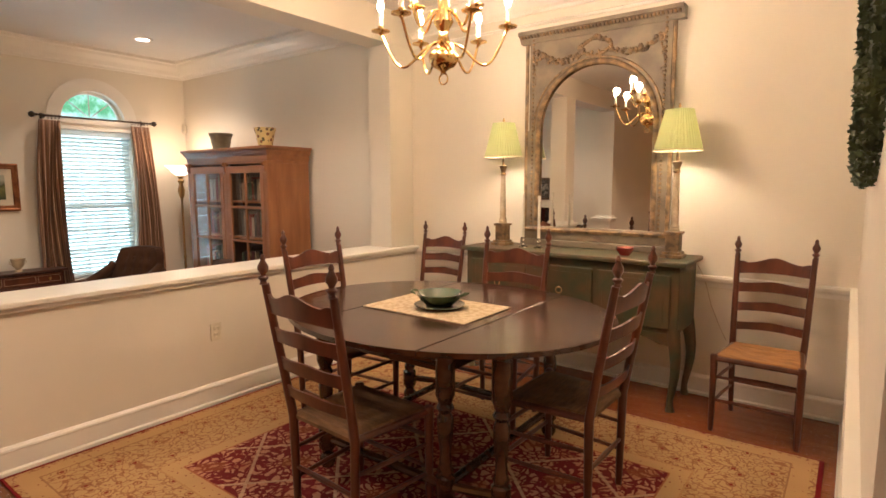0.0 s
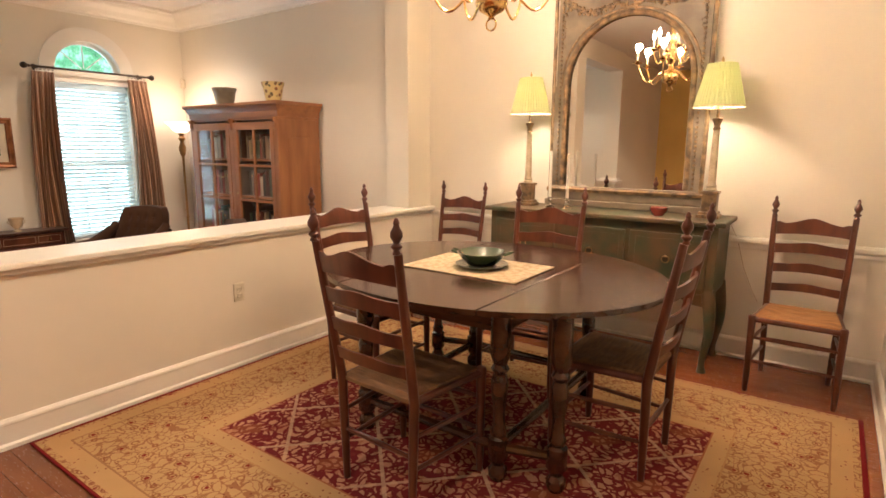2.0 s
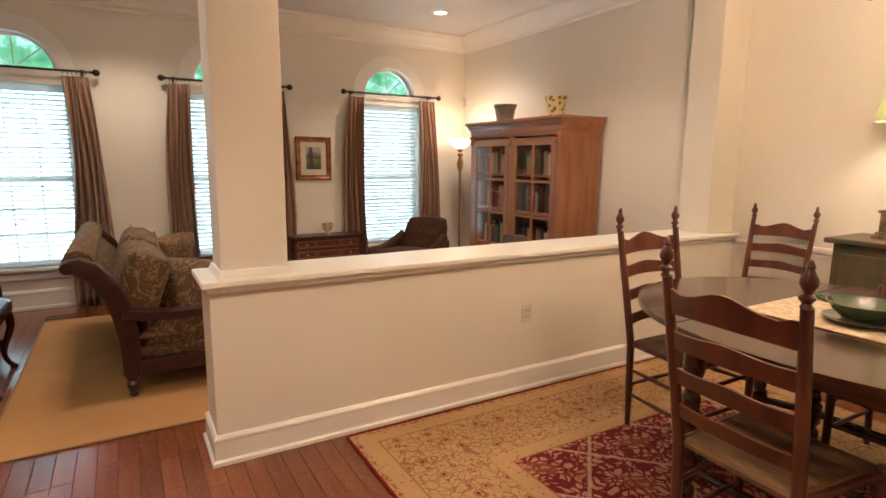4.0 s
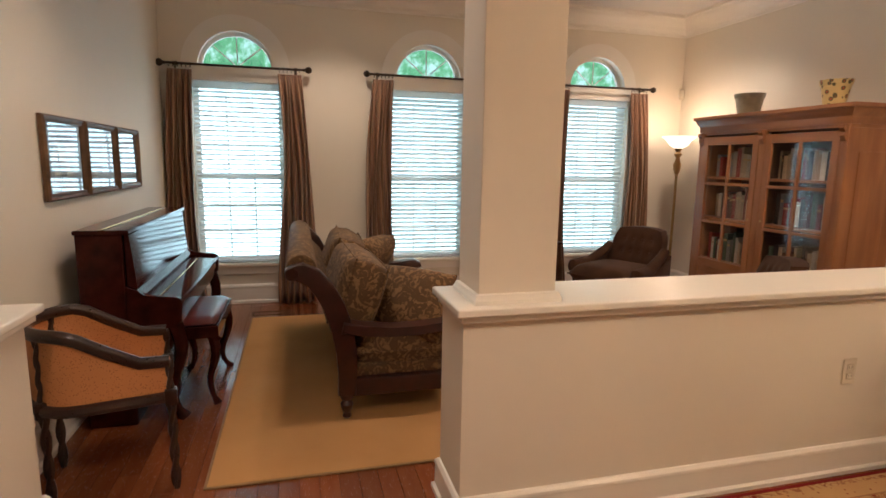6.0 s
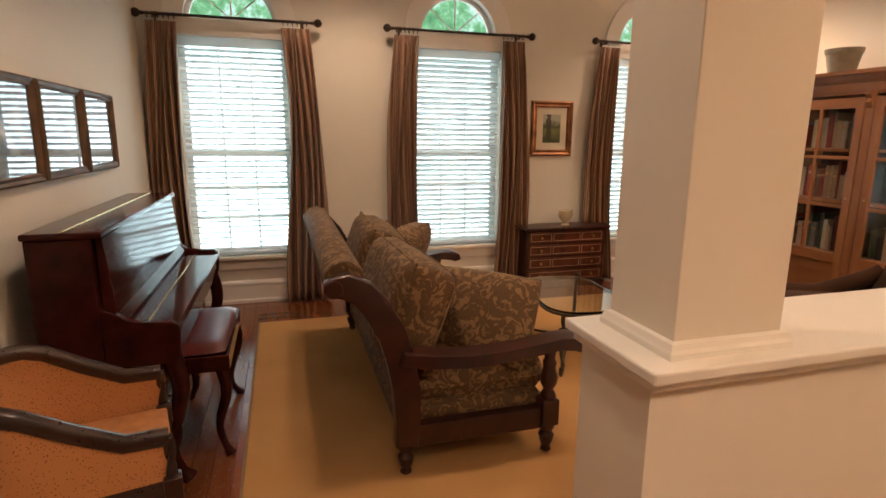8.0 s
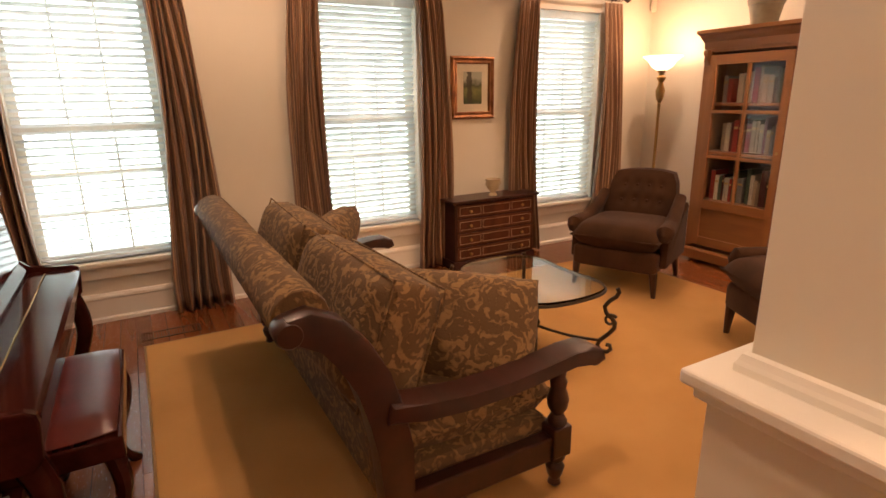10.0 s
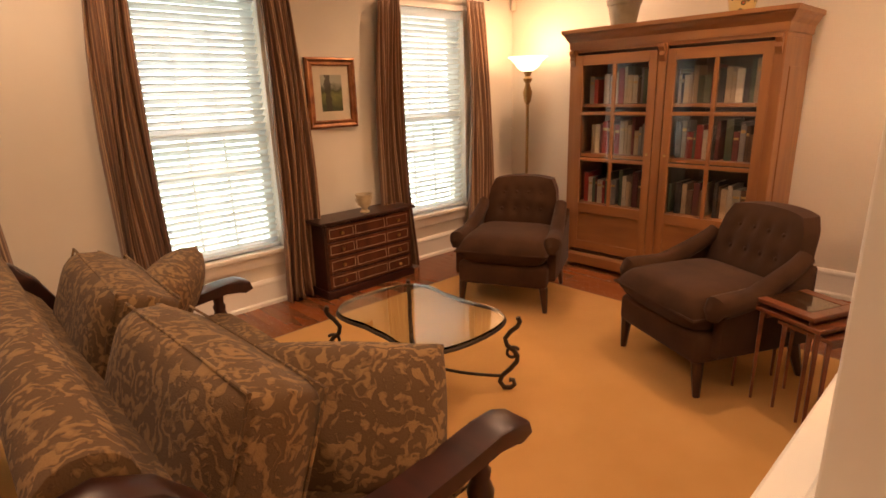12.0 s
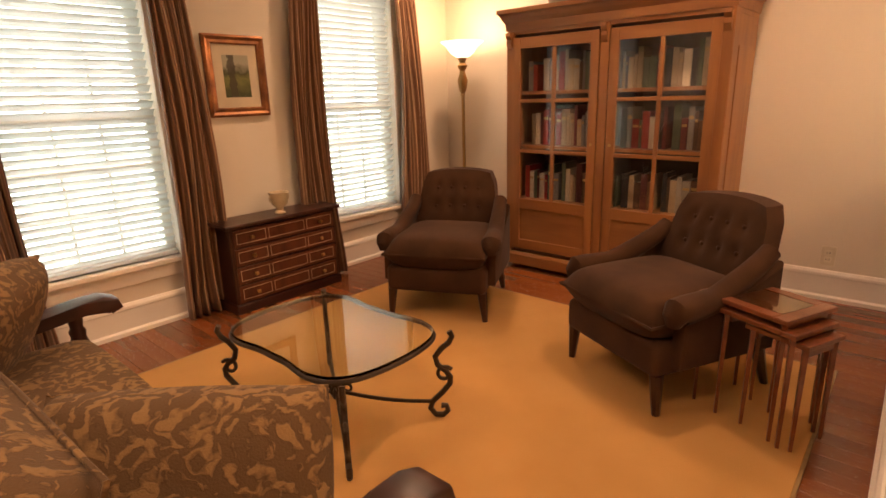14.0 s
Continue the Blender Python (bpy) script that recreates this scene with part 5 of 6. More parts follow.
def club_chair(m, label):
    """Local front is -y, width .58; buttoned back, low scooped arms."""
    c = thing("armchair", m, label, "armchair", "brown velvet armchairs")
    part("seat_base", box((-0.29, -0.31, 0.16), (0.29, 0.30, 0.31), 0.03, None, 3), VELVET, c, smooth=True)
    bm = cushion(0.60, 0.60, 0.20, None, (0, 0, 0), 16, 5.0)
    cu = part("seat_cushion", bm, VELVET, c, smooth=True, place=pose(0, -0.05, 0.385))
    part("welt", tube([(0.295 * a, 0.295 * b, 0.0) for a, b in ((-1, -1), (1, -1), (1, 1), (-1, 1))], 0.007, None, 6, True), VELVET, cu)

    def back(side):
        def f(u, v):
            a = 2 * u - 1
            w = (0.285 - 0.060 * v ** 1.1) * (1 - 0.10 * max(0, v - 0.86) / 0.14)
            z = 0.28 + 0.50 * v - 0.018 * a * a * v
            y = 0.20 + 0.13 * v ** 1.2 - 0.035 * (abs(a) ** 3)
            if side < 0:
                tuft = 0.0
                for bx in (-0.55, -0.18, 0.18, 0.55):
                    for bz in (0.56, 0.78):
                        tuft += 0.020 * math.exp(-(((a - bx) / 0.10) ** 2 + ((v - bz) / 0.075) ** 2))
                y += tuft - 0.045 * (1 - abs(a) ** 4) * math.sin(math.pi * min(1, v * 1.02)) ** 0.5
            else:
                y += 0.10
            return (w * a, y, z)
        return f
    bm = grid_surface(back(-1), 30, 24)
    grid_surface(back(1), 30, 24, bm)
    bm.verts.ensure_lookup_table()
    k = 31 * 25
    ring = [(i, 0) for i in range(30)] + [(30, j) for j in range(24)] + [(30 - i, 24) for i in range(30)] + [(0, 24 - j) for j in range(24)]
    for (i, j), (p, q) in zip(ring, ring[1:] + ring[:1]):
        bm.faces.new((bm.verts[i * 25 + j], bm.verts[p * 25 + q], bm.verts[k + p * 25 + q], bm.verts[k + i * 25 + j]))
    es = [e for e in bm.edges if len(e.link_faces) == 2 and e.calc_face_angle(0) > 0.8]
    bmesh.ops.bevel(bm, geom=es, offset=0.02, segments=3, profile=0.5, affect="EDGES")
    bk = part("backrest", bm, VELVET, c, smooth=True)
    for bx in (-0.55, -0.18, 0.18, 0.55):
        for bz in (0.56, 0.78):
            px, py, pz = back(-1)((bx + 1) / 2, bz)
            bm = bmesh.new()
            bmesh.ops.create_uvsphere(bm, u_segments=10, v_segments=6, radius=0.011, matrix=Matrix.Translation((px, py - 0.003, pz)) @ Matrix.Diagonal((1, 0.6, 1, 1)))
            part("button", bm, VELVET, bk, smooth=True)
    for s in (-1, 1):
        pts, rr = [], []
        for t in lin(0, 1, 14):
            y = 0.26 - 0.50 * t
            z = 0.60 - 0.14 * min(1, t * 1.6) ** 0.8 - 0.02 * t
            pts.append((s * (0.275 + 0.035 * t), y, z))
            rr.append(0.040 + 0.018 * t)
        pts.append((s * 0.312, -0.255, 0.42))
        rr.append(0.045)
        pts.append((s * 0.312, -0.262, 0.385))
        rr.append(0.025)
        ar = part("arm", tube(pts, rr, None, 12), VELVET, c, smooth=True)
        part("arm_panel", slab([(0.27, 0.20), (0.27, 0.57), (0.10, 0.47), (-0.10, 0.435), (-0.22, 0.42), (-0.23, 0.20)], min(s * 0.275, s * 0.335), max(s * 0.275, s * 0.335), "x", None, 0.012), VELVET, c, smooth=True)
        for y in (-0.275, 0.27):
            lean = -0.0 if y < 0 else 0.05
            part("leg", tube([(s * 0.280, y + lean, 0), (s * 0.266, y, 0.17)], [0.016, 0.029], None, 8), MAHOG, c, "tapered dark wooden leg", True)
    return c


chair_a = club_chair(pose(-5.72, 2.325, 0.011, 0, 0, 25), "brown buttoned velvet armchair with tapered legs near the bookcase")
copy_thing(chair_a, pose(-4.385, 2.225, 0.011, 0, 0, -27))


def scroll(c, r, a0, a1, n=14, shrink=0.35):
    """A spiral in (along, up)."""
    return [(c[0] + r * (1 - (1 - shrink) * i / (n - 1)) * math.cos(a0 + (a1 - a0) * i / (n - 1)), c[1] + r * (1 - (1 - shrink) * i / (n - 1)) * math.sin(a0 + (a1 - a0) * i / (n - 1))) for i in range(n)]


def coffee_table():
    x0, x1, y0, y1 = -5.66, -4.89, 0.83, 1.34
    t = thing("coffee_table", pose((x0 + x1) / 2, (y0 + y1) / 2, 0.011), "wrought iron coffee table with scrolled legs and shaped glass top", "coffee table")
    hx, hy = (x1 - x0) / 2, (y1 - y0) / 2
    out = []
    n = 72
    for i in range(n):
        a = math.tau * i / n
        c, s = math.cos(a), math.sin(a)
        r = 1 / (abs(c / hx) ** 3.2 + abs(s / hy) ** 3.2) ** (1 / 3.2)
        r *= 1 + 0.055 * math.cos(4 * a) * -1 + 0.02 * math.cos(8 * a)
        out.append((1.06 * r * c, 1.06 * r * s))
    part("glass_top", slab(out, 0.362, 0.374, "z", None, 0.003), TABLEGLASS, t, "clear shaped glass")
    part("top_rim", tube([(x * 1.0, y * 1.0, 0.353) for x, y in out], 0.009, None, 8, True), BRONZE, t, smooth=True)
    for sx in (-1, 1):
        for sy in (-1, 1):
            d = Vector((sx * hx * 0.90, sy * hy * 0.90, 0))
            u = Vector((sx * 0.8, sy * 0.6, 0)).normalized()
            prof = [(0.052, 0.372), (0.062, 0.350), (0.050, 0.325), (0.020, 0.300), (-0.005, 0.265), (0.004, 0.230), (0.035, 0.205), (0.052, 0.180), (0.050, 0.150), (0.020, 0.110), (-0.020, 0.070), (-0.030, 0.040), (-0.010, 0.012), (0.022, 0.012), (0.040, 0.030), (0.034, 0.052), (0.014, 0.052)]
            leg = part("leg", tube([d + u * a + Vector((0, 0, z)) for a, z in prof], 0.0115, None, 8), BRONZE, t, smooth=True)
            sc = scroll((0.030, 0.190), 0.036, math.pi * 0.2, math.pi * 2.2, 14, 0.3)
            part("scroll", tube([d + u * a + Vector((0, 0, z)) for a, z in sc], 0.008, None, 6), BRONZE, leg, smooth=True)
            st = [d + u * -0.020 + Vector((0, 0, 0.070))]
            for k in lin(0.15, 1, 8):
                q = (d + u * -0.02) * (1 - k)
                st.append(Vector((q.x, q.y, 0.070 + 0.025 * math.sin(math.pi * k) * -0.6 + 0.03 * k)))
            part("stretcher", tube(st, 0.008, None, 8), BRONZE, t, smooth=True)
    bm = lathe([(0.0, 0.07), (0.02, 0.075), (0.028, 0.095), (0.018, 0.12), (0.022, 0.135), (0.010, 0.15), (0, 0.152)], None, 14)
    for k in range(4):
        a = math.tau * (k + 0.5) / 4
        tube([Vector((math.cos(a) * p, math.sin(a) * p, z)) for p, z in scroll((0.045, 0.105), 0.026, math.pi, -0.8 * math.pi, 12, 0.3)], 0.006, bm, 6)
    part("centre_knot", bm, BRONZE, t, smooth=True)
    return t


coffee_table()


def nest_tables():
    g = ((0.36, 0.28, 0.475, 0.0), (0.29, 0.24, 0.44, 0.075), (0.23, 0.20, 0.41, 0.14))
    base = pose(-3.985, 2.115, 0.011, 0, 0, -24)
    for w, d, h, off in g:
        t = thing("nesting_table", base @ pose(0, 0, 0) @ pose(off, -0.03 * (off > 0), 0), "slender cherry nesting table, partly pulled out beside the armchair", "side table", "nest of tables")
        bm = box((-w / 2, -d / 2, h - 0.018), (-w / 2 + 0.05, d / 2, h), 0.003)
        box((w / 2 - 0.05, -d / 2, h - 0.018), (w / 2, d / 2, h), 0.003, bm)
        box((-w / 2 + 0.05, -d / 2, h - 0.018), (w / 2 - 0.05, -d / 2 + 0.05, h), 0.003, bm)
        box((-w / 2 + 0.05, d / 2 - 0.05, h - 0.018), (w / 2 - 0.05, d / 2, h), 0.003, bm)
        box((-w / 2 + 0.04, -d / 2 + 0.04, h - 0.020), (w / 2 - 0.04, d / 2 - 0.04, h - 0.006), 0, bm)
        part("top", bm, NESTWOOD, t)
        if off == 0:
            part("glass_inset", box((-w / 2 + 0.052, -d / 2 + 0.052, h - 0.0055), (w / 2 - 0.052, d / 2 - 0.052, h - 0.001)), TABLEGLASS, t)
        for sx in (-1, 1):
            for sy in (-1, 1):
                part("leg", tube([(sx * (w / 2 - 0.018), sy * (d / 2 - 0.018), 0), (sx * (w / 2 - 0.020), sy * (d / 2 - 0.020), h - 0.02)], [0.008, 0.012], None, 4), NESTWOOD, t)
            part("apron", box((sx * (w / 2 - 0.026), -d / 2 + 0.03, h - 0.05), (sx * (w / 2 - 0.026) + 0.010, d / 2 - 0.03, h - 0.019), 0), NESTWOOD, t)
        part("apron", box((-w / 2 + 0.03, d / 2 - 0.030, h - 0.05), (w / 2 - 0.03, d / 2 - 0.020, h - 0.019)), NESTWOOD, t)


nest_tables()


def bookcase():
    x0, x1, y0, y1, h = -5.88, -4.46, 3.19, 3.68, 1.785
    b = thing("bookcase", pose(x0, y0, 0), "tall honey pine bookcase with two glazed doors, full of books", "bookcase")
    w, d = x1 - x0, y1 - y0
    part("side", box((0, 0, 0.10), (0.03, d, h - 0.16), 0.003), PINE, b)
    s = part("side", box((w - 0.03, 0, 0.10), (w, d, h - 0.16), 0.003), PINE, b)
    part("side_panel", box((w, 0.10, 0.30), (w + 0.006, d - 0.10, h - 0.32), 0.004), PINE, b)
    # back and divider are much darker than the pine around them
    part("back", box((0.03, d - 0.02, 0.10), (w - 0.03, d, h - 0.16)), DARK_INNER, b)
    part("top", box((0, 0, h - 0.16), (w, d, h - 0.13), 0.002), PINE_X, b)
    part("bottom", box((0.03, 0.02, 0.10), (w - 0.03, d - 0.02, 0.13)), PINE_X, b)
    for z in (0.50, 0.885, 1.25):
        part("shelf", box((0.03, 0.05, z - 0.012), (w - 0.03, d - 0.02, z + 0.010)), PINE_X, b)
    part("divider", box((w / 2 - 0.012, 0.06, 0.13), (w / 2 + 0.012, d - 0.02, h - 0.16)), DARK_INNER, b)
    pf = [(0, 0), (0.008, 0), (0.012, 0.05), (0.030, 0.075), (0.040, 0.10), (0.055, 0.11), (0.055, 0.135), (0, 0.135)]
    part("cornice", run(pf, [(0, d), (0, 0), (w, 0), (w, d)][::-1]), PINE_X, b, place=pose(0, 0, h - 0.135))
    part("cornice_top", box((-0.05, -0.05, h - 0.012), (w + 0.05, d, h), 0.003), PINE_X, b)
    part("plinth", run([(0, 0), (0.022, 0), (0.022, 0.07), (0.010, 0.09), (0, 0.09)], [(0, d), (0, 0), (w, 0), (w, d)][::-1]), PINE_X, b, place=pose(0, 0, 0.03))
    for x in (0.05, w - 0.05):
        for y in (0.05, d - 0.06):
            part("foot", lathe([(0.03, 0), (0.042, 0.02), (0.035, 0.045), (0.0, 0.05)], None, 14, (x, y, 0)), PINE, b, smooth=True)
    for i in (0, 1):
        if i == 0:
            a, ww = 0.055, w / 2 - 0.09
        else:
            a, ww = w / 2 + 0.035, w / 2 - 0.09
        z0, z1, gz = 0.15, h - 0.18, 0.52
        door = part("door", box((a, -0.012, z0), (a + 0.055, 0.014, z1), 0.002), PINE, b)
        part("stile", box((a + ww - 0.055, -0.012, z0), (a + ww, 0.014, z1), 0.002), PINE, door)
        for zz, hh in ((z0, 0.07), (gz - 0.07, 0.07), (z1 - 0.07, 0.07)):
            part("rail", box((a + 0.055, -0.011, zz), (a + ww - 0.055, 0.013, zz + hh), 0.002), PINE_X, door)
        part("panel", box((a + 0.05, -0.002, z0 + 0.06), (a + ww - 0.05, 0.008, gz - 0.06), 0.004), PINE_X, door)
        part("muntin", box((a + ww / 2 - 0.012, -0.010, gz), (a + ww / 2 + 0.012, 0.010, z1 - 0.07), 0.003), PINE, door)
        gh = (z1 - 0.07 - gz) / 3
        for k in (1, 2):
            part("muntin", box((a + 0.055, -0.009, gz + k * gh - 0.012), (a + ww - 0.055, 0.009, gz + k * gh + 0.012), 0.003), PINE_X, door)
        g = part("pane", box((a + 0.05, 0.001, gz - 0.005), (a + ww - 0.05, 0.004, z1 - 0.065)), GLASS, door)
        g.visible_shadow = False
        part("keyhole", lathe([(0.010, 0), (0.010, 0.003), (0, 0.004)], None, 12), OLDBRASS, door, place=pose(a + (ww - 0.03 if i == 0 else 0.028), -0.012, 0.92, 90, 0, 0))
    for x in (0.0, w / 2 - 0.03, w - 0.06):
        part("pilaster", box((x, -0.008, 0.13), (x + 0.058, 0.02, h - 0.14), 0.003), PINE, b)
        bm = slab([(0, 0), (-0.035, 0), (-0.038, -0.02), (-0.018, -0.045), (-0.024, -0.07), (-0.010, -0.10), (0, -0.11)], x + 0.010, x + 0.048, "x")
        part("corbel", bm, PINE, b, place=pose(0, -0.006, h - 0.145))
    return b


bookcase()
BOOK = [material("book_cloth_" + n, c, 0.7, scale=30, amount=0.5, fine=150, bump=0.15, random_tint=0.35) for n, c in (("brown", (0.12, 0.06, 0.03)), ("tan", (0.34, 0.25, 0.15)), ("grey", (0.20, 0.19, 0.17)), ("cream", (0.48, 0.42, 0.31)), ("green", (0.06, 0.085, 0.05)), ("red", (0.26, 0.025, 0.018)), ("black", (0.025, 0.022, 0.022)), ("wine", (0.11, 0.022, 0.020)))]
PAGES = material("book_pages", (0.60, 0.54, 0.42), 0.9, scale=60, bump=0.2)
rnd = random.Random(21)
for z in (0.511, 0.896, 1.261):
    for xa, xb in ((-5.80, -5.23), (-5.12, -4.54)):
        x = xa + rnd.uniform(0, 0.03)
        while x < xb - 0.05:
            w, h, d = rnd.uniform(0.016, 0.046), rnd.uniform(0.17, 0.27), rnd.uniform(0.13, 0.19)
            if rnd.random() < 0.05:
                x += rnd.uniform(0.02, 0.06)
            if x + w > xb:
                break
            col = rnd.choices(BOOK, (4, 4, 3, 3, 2, 2 if z == 0.896 else 0.7, 3, 3 if z == 0.896 else 1))[0]
            bk = thing("book", pose(x + w / 2, 3.305, z, 0, 0, 0), "upright cloth-bound book on the bookcase shelf", "book", "books in the bookcase")
            bm = box((-w / 2, 0, 0), (-w / 2 + 0.0025, d, h))
            box((w / 2 - 0.0025, 0, 0), (w / 2, d, h), 0, bm)
            box((-w / 2, -0.004, 0), (w / 2, 0.0, h), 0.0015, bm, 1)
            part("cover", bm, col, bk)
            part("pages", box((-w / 2 + 0.0026, 0.0005, 0.003), (w / 2 - 0.0026, d - 0.004, h - 0.003)), PAGES, bk)
            if rnd.random() < 0.4:
                part("title_bar", box((-w / 2 + 0.003, -0.0048, h * 0.72), (w / 2 - 0.003, -0.0042, h * 0.80)), OLDBRASS, bk)
            x += w + rnd.uniform(0.0005, 0.004)


def pot(x, y, z, r0, r1, h, mat, label, name="flower_pot"):
    p = thing(name, pose(x, y, z), label, "pot")
    part("body", lathe([(0, 0.004), (r0, 0), (r0 + 0.003, 0.01), (r1 - 0.012, h * 0.8), (r1 - 0.006, h * 0.82), (r1, h * 0.97), (r1, h), (r1 - 0.014, h), (r1 - 0.022, h * 0.8), (r0 - 0.012, 0.015), (0, 0.015)], None, 28), mat, p, smooth=True)
    return p


def spotted():
    m, b, add, put = node_material("painted_floral_pot", 0.4)
    co = add("TexCoord").outputs["Object"]
    v = add("TexVoronoi", Vector=co, Scale=22.0)
    col = mix(add, op(add, "LESS_THAN", v.outputs["Distance"], 0.34), (0.62, 0.48, 0.20, 1), (0.10, 0.09, 0.04, 1))
    col = mix(add, op(add, "LESS_THAN", v.outputs["Distance"], 0.16), col, (0.40, 0.08, 0.03, 1))
    put(b, "Base Color", col)
    return m


pot(-5.60, 3.42, 1.785, 0.082, 0.125, 0.19, GREYPOT, "grey glazed plant pot on top of the bookcase")
pot(-4.80, 3.42, 1.785, 0.065, 0.108, 0.20, spotted(), "yellow floral painted pot on top of the bookcase")


def torchiere():
    t = thing("floor_lamp", pose(*TORCH, 0), "lit bronze torchiere floor lamp with alabaster bowl", "floor lamp")
    part("base", lathe([(0.13, 0), (0.132, 0.012), (0.11, 0.022), (0.06, 0.034), (0.025, 0.06), (0.016, 0.10)], None, 28), OLDBRASS, t, smooth=True)
    part("pole", lathe([(0.013, 0.06), (0.013, 0.55), (0.020, 0.56), (0.013, 0.575), (0.013, 1.24), (0.020, 1.25), (0.014, 1.26)], None, 14), OLDBRASS, t, smooth=True)
    part("knop", lathe([(0.014, 1.26), (0.026, 1.28), (0.034, 1.31), (0.040, 1.36), (0.026, 1.40), (0.020, 1.43), (0.036, 1.455), (0.040, 1.47), (0.020, 1.49), (0.034, 1.515), (0.036, 1.53), (0.0, 1.532)], None, 18), OLDBRASS, t, smooth=True)
    m, b, add, put = node_material("lit_alabaster_glass", 0.5)
    put(b, "Base Color", (0.85, 0.75, 0.58, 1))
    put(b, "Emission Color", (1.0, 0.80, 0.52, 1))
    put(b, "Emission Strength", 2.2)
    part("bowl", lathe([(0.03, 1.525), (0.055, 1.535), (0.090, 1.56), (0.115, 1.60), (0.150, 1.632), (0.165, 1.638), (0.163, 1.645), (0.110, 1.612), (0.085, 1.572), (0.05, 1.545), (0.0, 1.54)], None, 32), m, t, "glowing alabaster glass bowl", True)


torchiere()


def chest():
    c = thing("chest_of_drawers", pose(-6.845, 1.785, 0), "small dark mahogany chest of four inlaid drawers, below the picture", "chest")
    d, hw, h = 0.235, 0.385, 0.555
    part("top", box((0, -hw - 0.035, h - 0.022), (d + 0.03, hw + 0.035, h), 0.006), MAHOG, c)
    part("carcase", box((0.0, -hw, 0.05), (d - 0.004, hw, h - 0.022), 0.004), MAHOG, c)
    part("plinth", box((0.0, -hw - 0.012, 0.0), (d + 0.010, hw + 0.012, 0.06), 0.006), MAHOG, c)
    for k in range(4):
        z = 0.070 + k * 0.115
        dr = part("drawer", box((d - 0.004, -hw + 0.02, z), (d + 0.006, hw - 0.02, z + 0.102), 0.003), CHERRY, c)
        bm = bmesh.new()
        for a, b in ((-hw + 0.04, -0.15), (-0.13, 0.13), (0.15, hw - 0.04)):
            for lo, hi in (((a, z + 0.018), (b, z + 0.0205)), ((a, z + 0.0815), (b, z + 0.084)), ((a, z + 0.0205), (a + 0.0025, z + 0.0815)), ((b - 0.0025, z + 0.0205), (b, z + 0.0815))):
                box((d + 0.0062, *lo), (d + 0.0072, *hi), 0, bm)
        part("inlay", bm, CERAMIC, dr, "pale stringing inlay")
        for y in (-0.25, 0.25):
            part("knob", lathe([(0.006, 0), (0.006, 0.008), (0.013, 0.016), (0.010, 0.024), (0, 0.026)], None, 12), OLDBRASS, dr, smooth=True, place=pose(d + 0.006, y, z + 0.051, 0, 90, 0))


chest()
cup = thing("vase", pose(-6.68, 1.80, 0.555), "cream ceramic footed cup vase on the chest", "vase")
part("body", lathe([(0, 0.002), (0.034, 0), (0.036, 0.008), (0.020, 0.022), (0.024, 0.035), (0.050, 0.06), (0.056, 0.11), (0.066, 0.135), (0.060, 0.136), (0.048, 0.10), (0.042, 0.06), (0.0, 0.05)], None, 24), CERAMIC, cup, smooth=True)
for s in (-1, 1):
    part("handle", tube([(0, s * 0.052, 0.115), (0, s * 0.070, 0.105), (0, s * 0.068, 0.085), (0, s * 0.052, 0.075)], 0.005, None, 6), CERAMIC, cup, smooth=True)


def landscape():
    m, b, add, put = node_material("painted_landscape", 0.6)
    co = add("TexCoord").outputs["Object"]
    s = add("SeparateXYZ", Vector=co)
    nz = add("TexNoise", Vector=co, Scale=26.0, Detail=5.0)
    z = op(add, "ADD", s.outputs[2], op(add, "MULTIPLY", op(add, "SUBTRACT", nz.outputs["Fac"], 0.5), 0.09))
    r = add("ValToRGB", Fac=op(add, "ADD", 0.5, op(add, "MULTIPLY", z, 4.2)))
    cr = r.color_ramp
    cr.elements[0].color, cr.elements[1].color = (0.045, 0.06, 0.018, 1), (0.36, 0.36, 0.28, 1)
    cr.elements[0].position, cr.elements[1].position = 0.1, 0.8
    cr.elements.new(0.42).color = (0.16, 0.17, 0.05, 1)
    cr.elements.new(0.60).color = (0.05, 0.06, 0.022, 1)
    tree = op(add, "LESS_THAN", op(add, "ABSOLUTE", op(add, "ADD", s.outputs[1], op(add, "MULTIPLY", nz.outputs["Fac"], 0.06))), 0.022)
    put(b, "Base Color", mix(add, op(add, "MULTIPLY", tree, 0.85), r.outputs["Color"], (0.04, 0.032, 0.016, 1)))
    return m


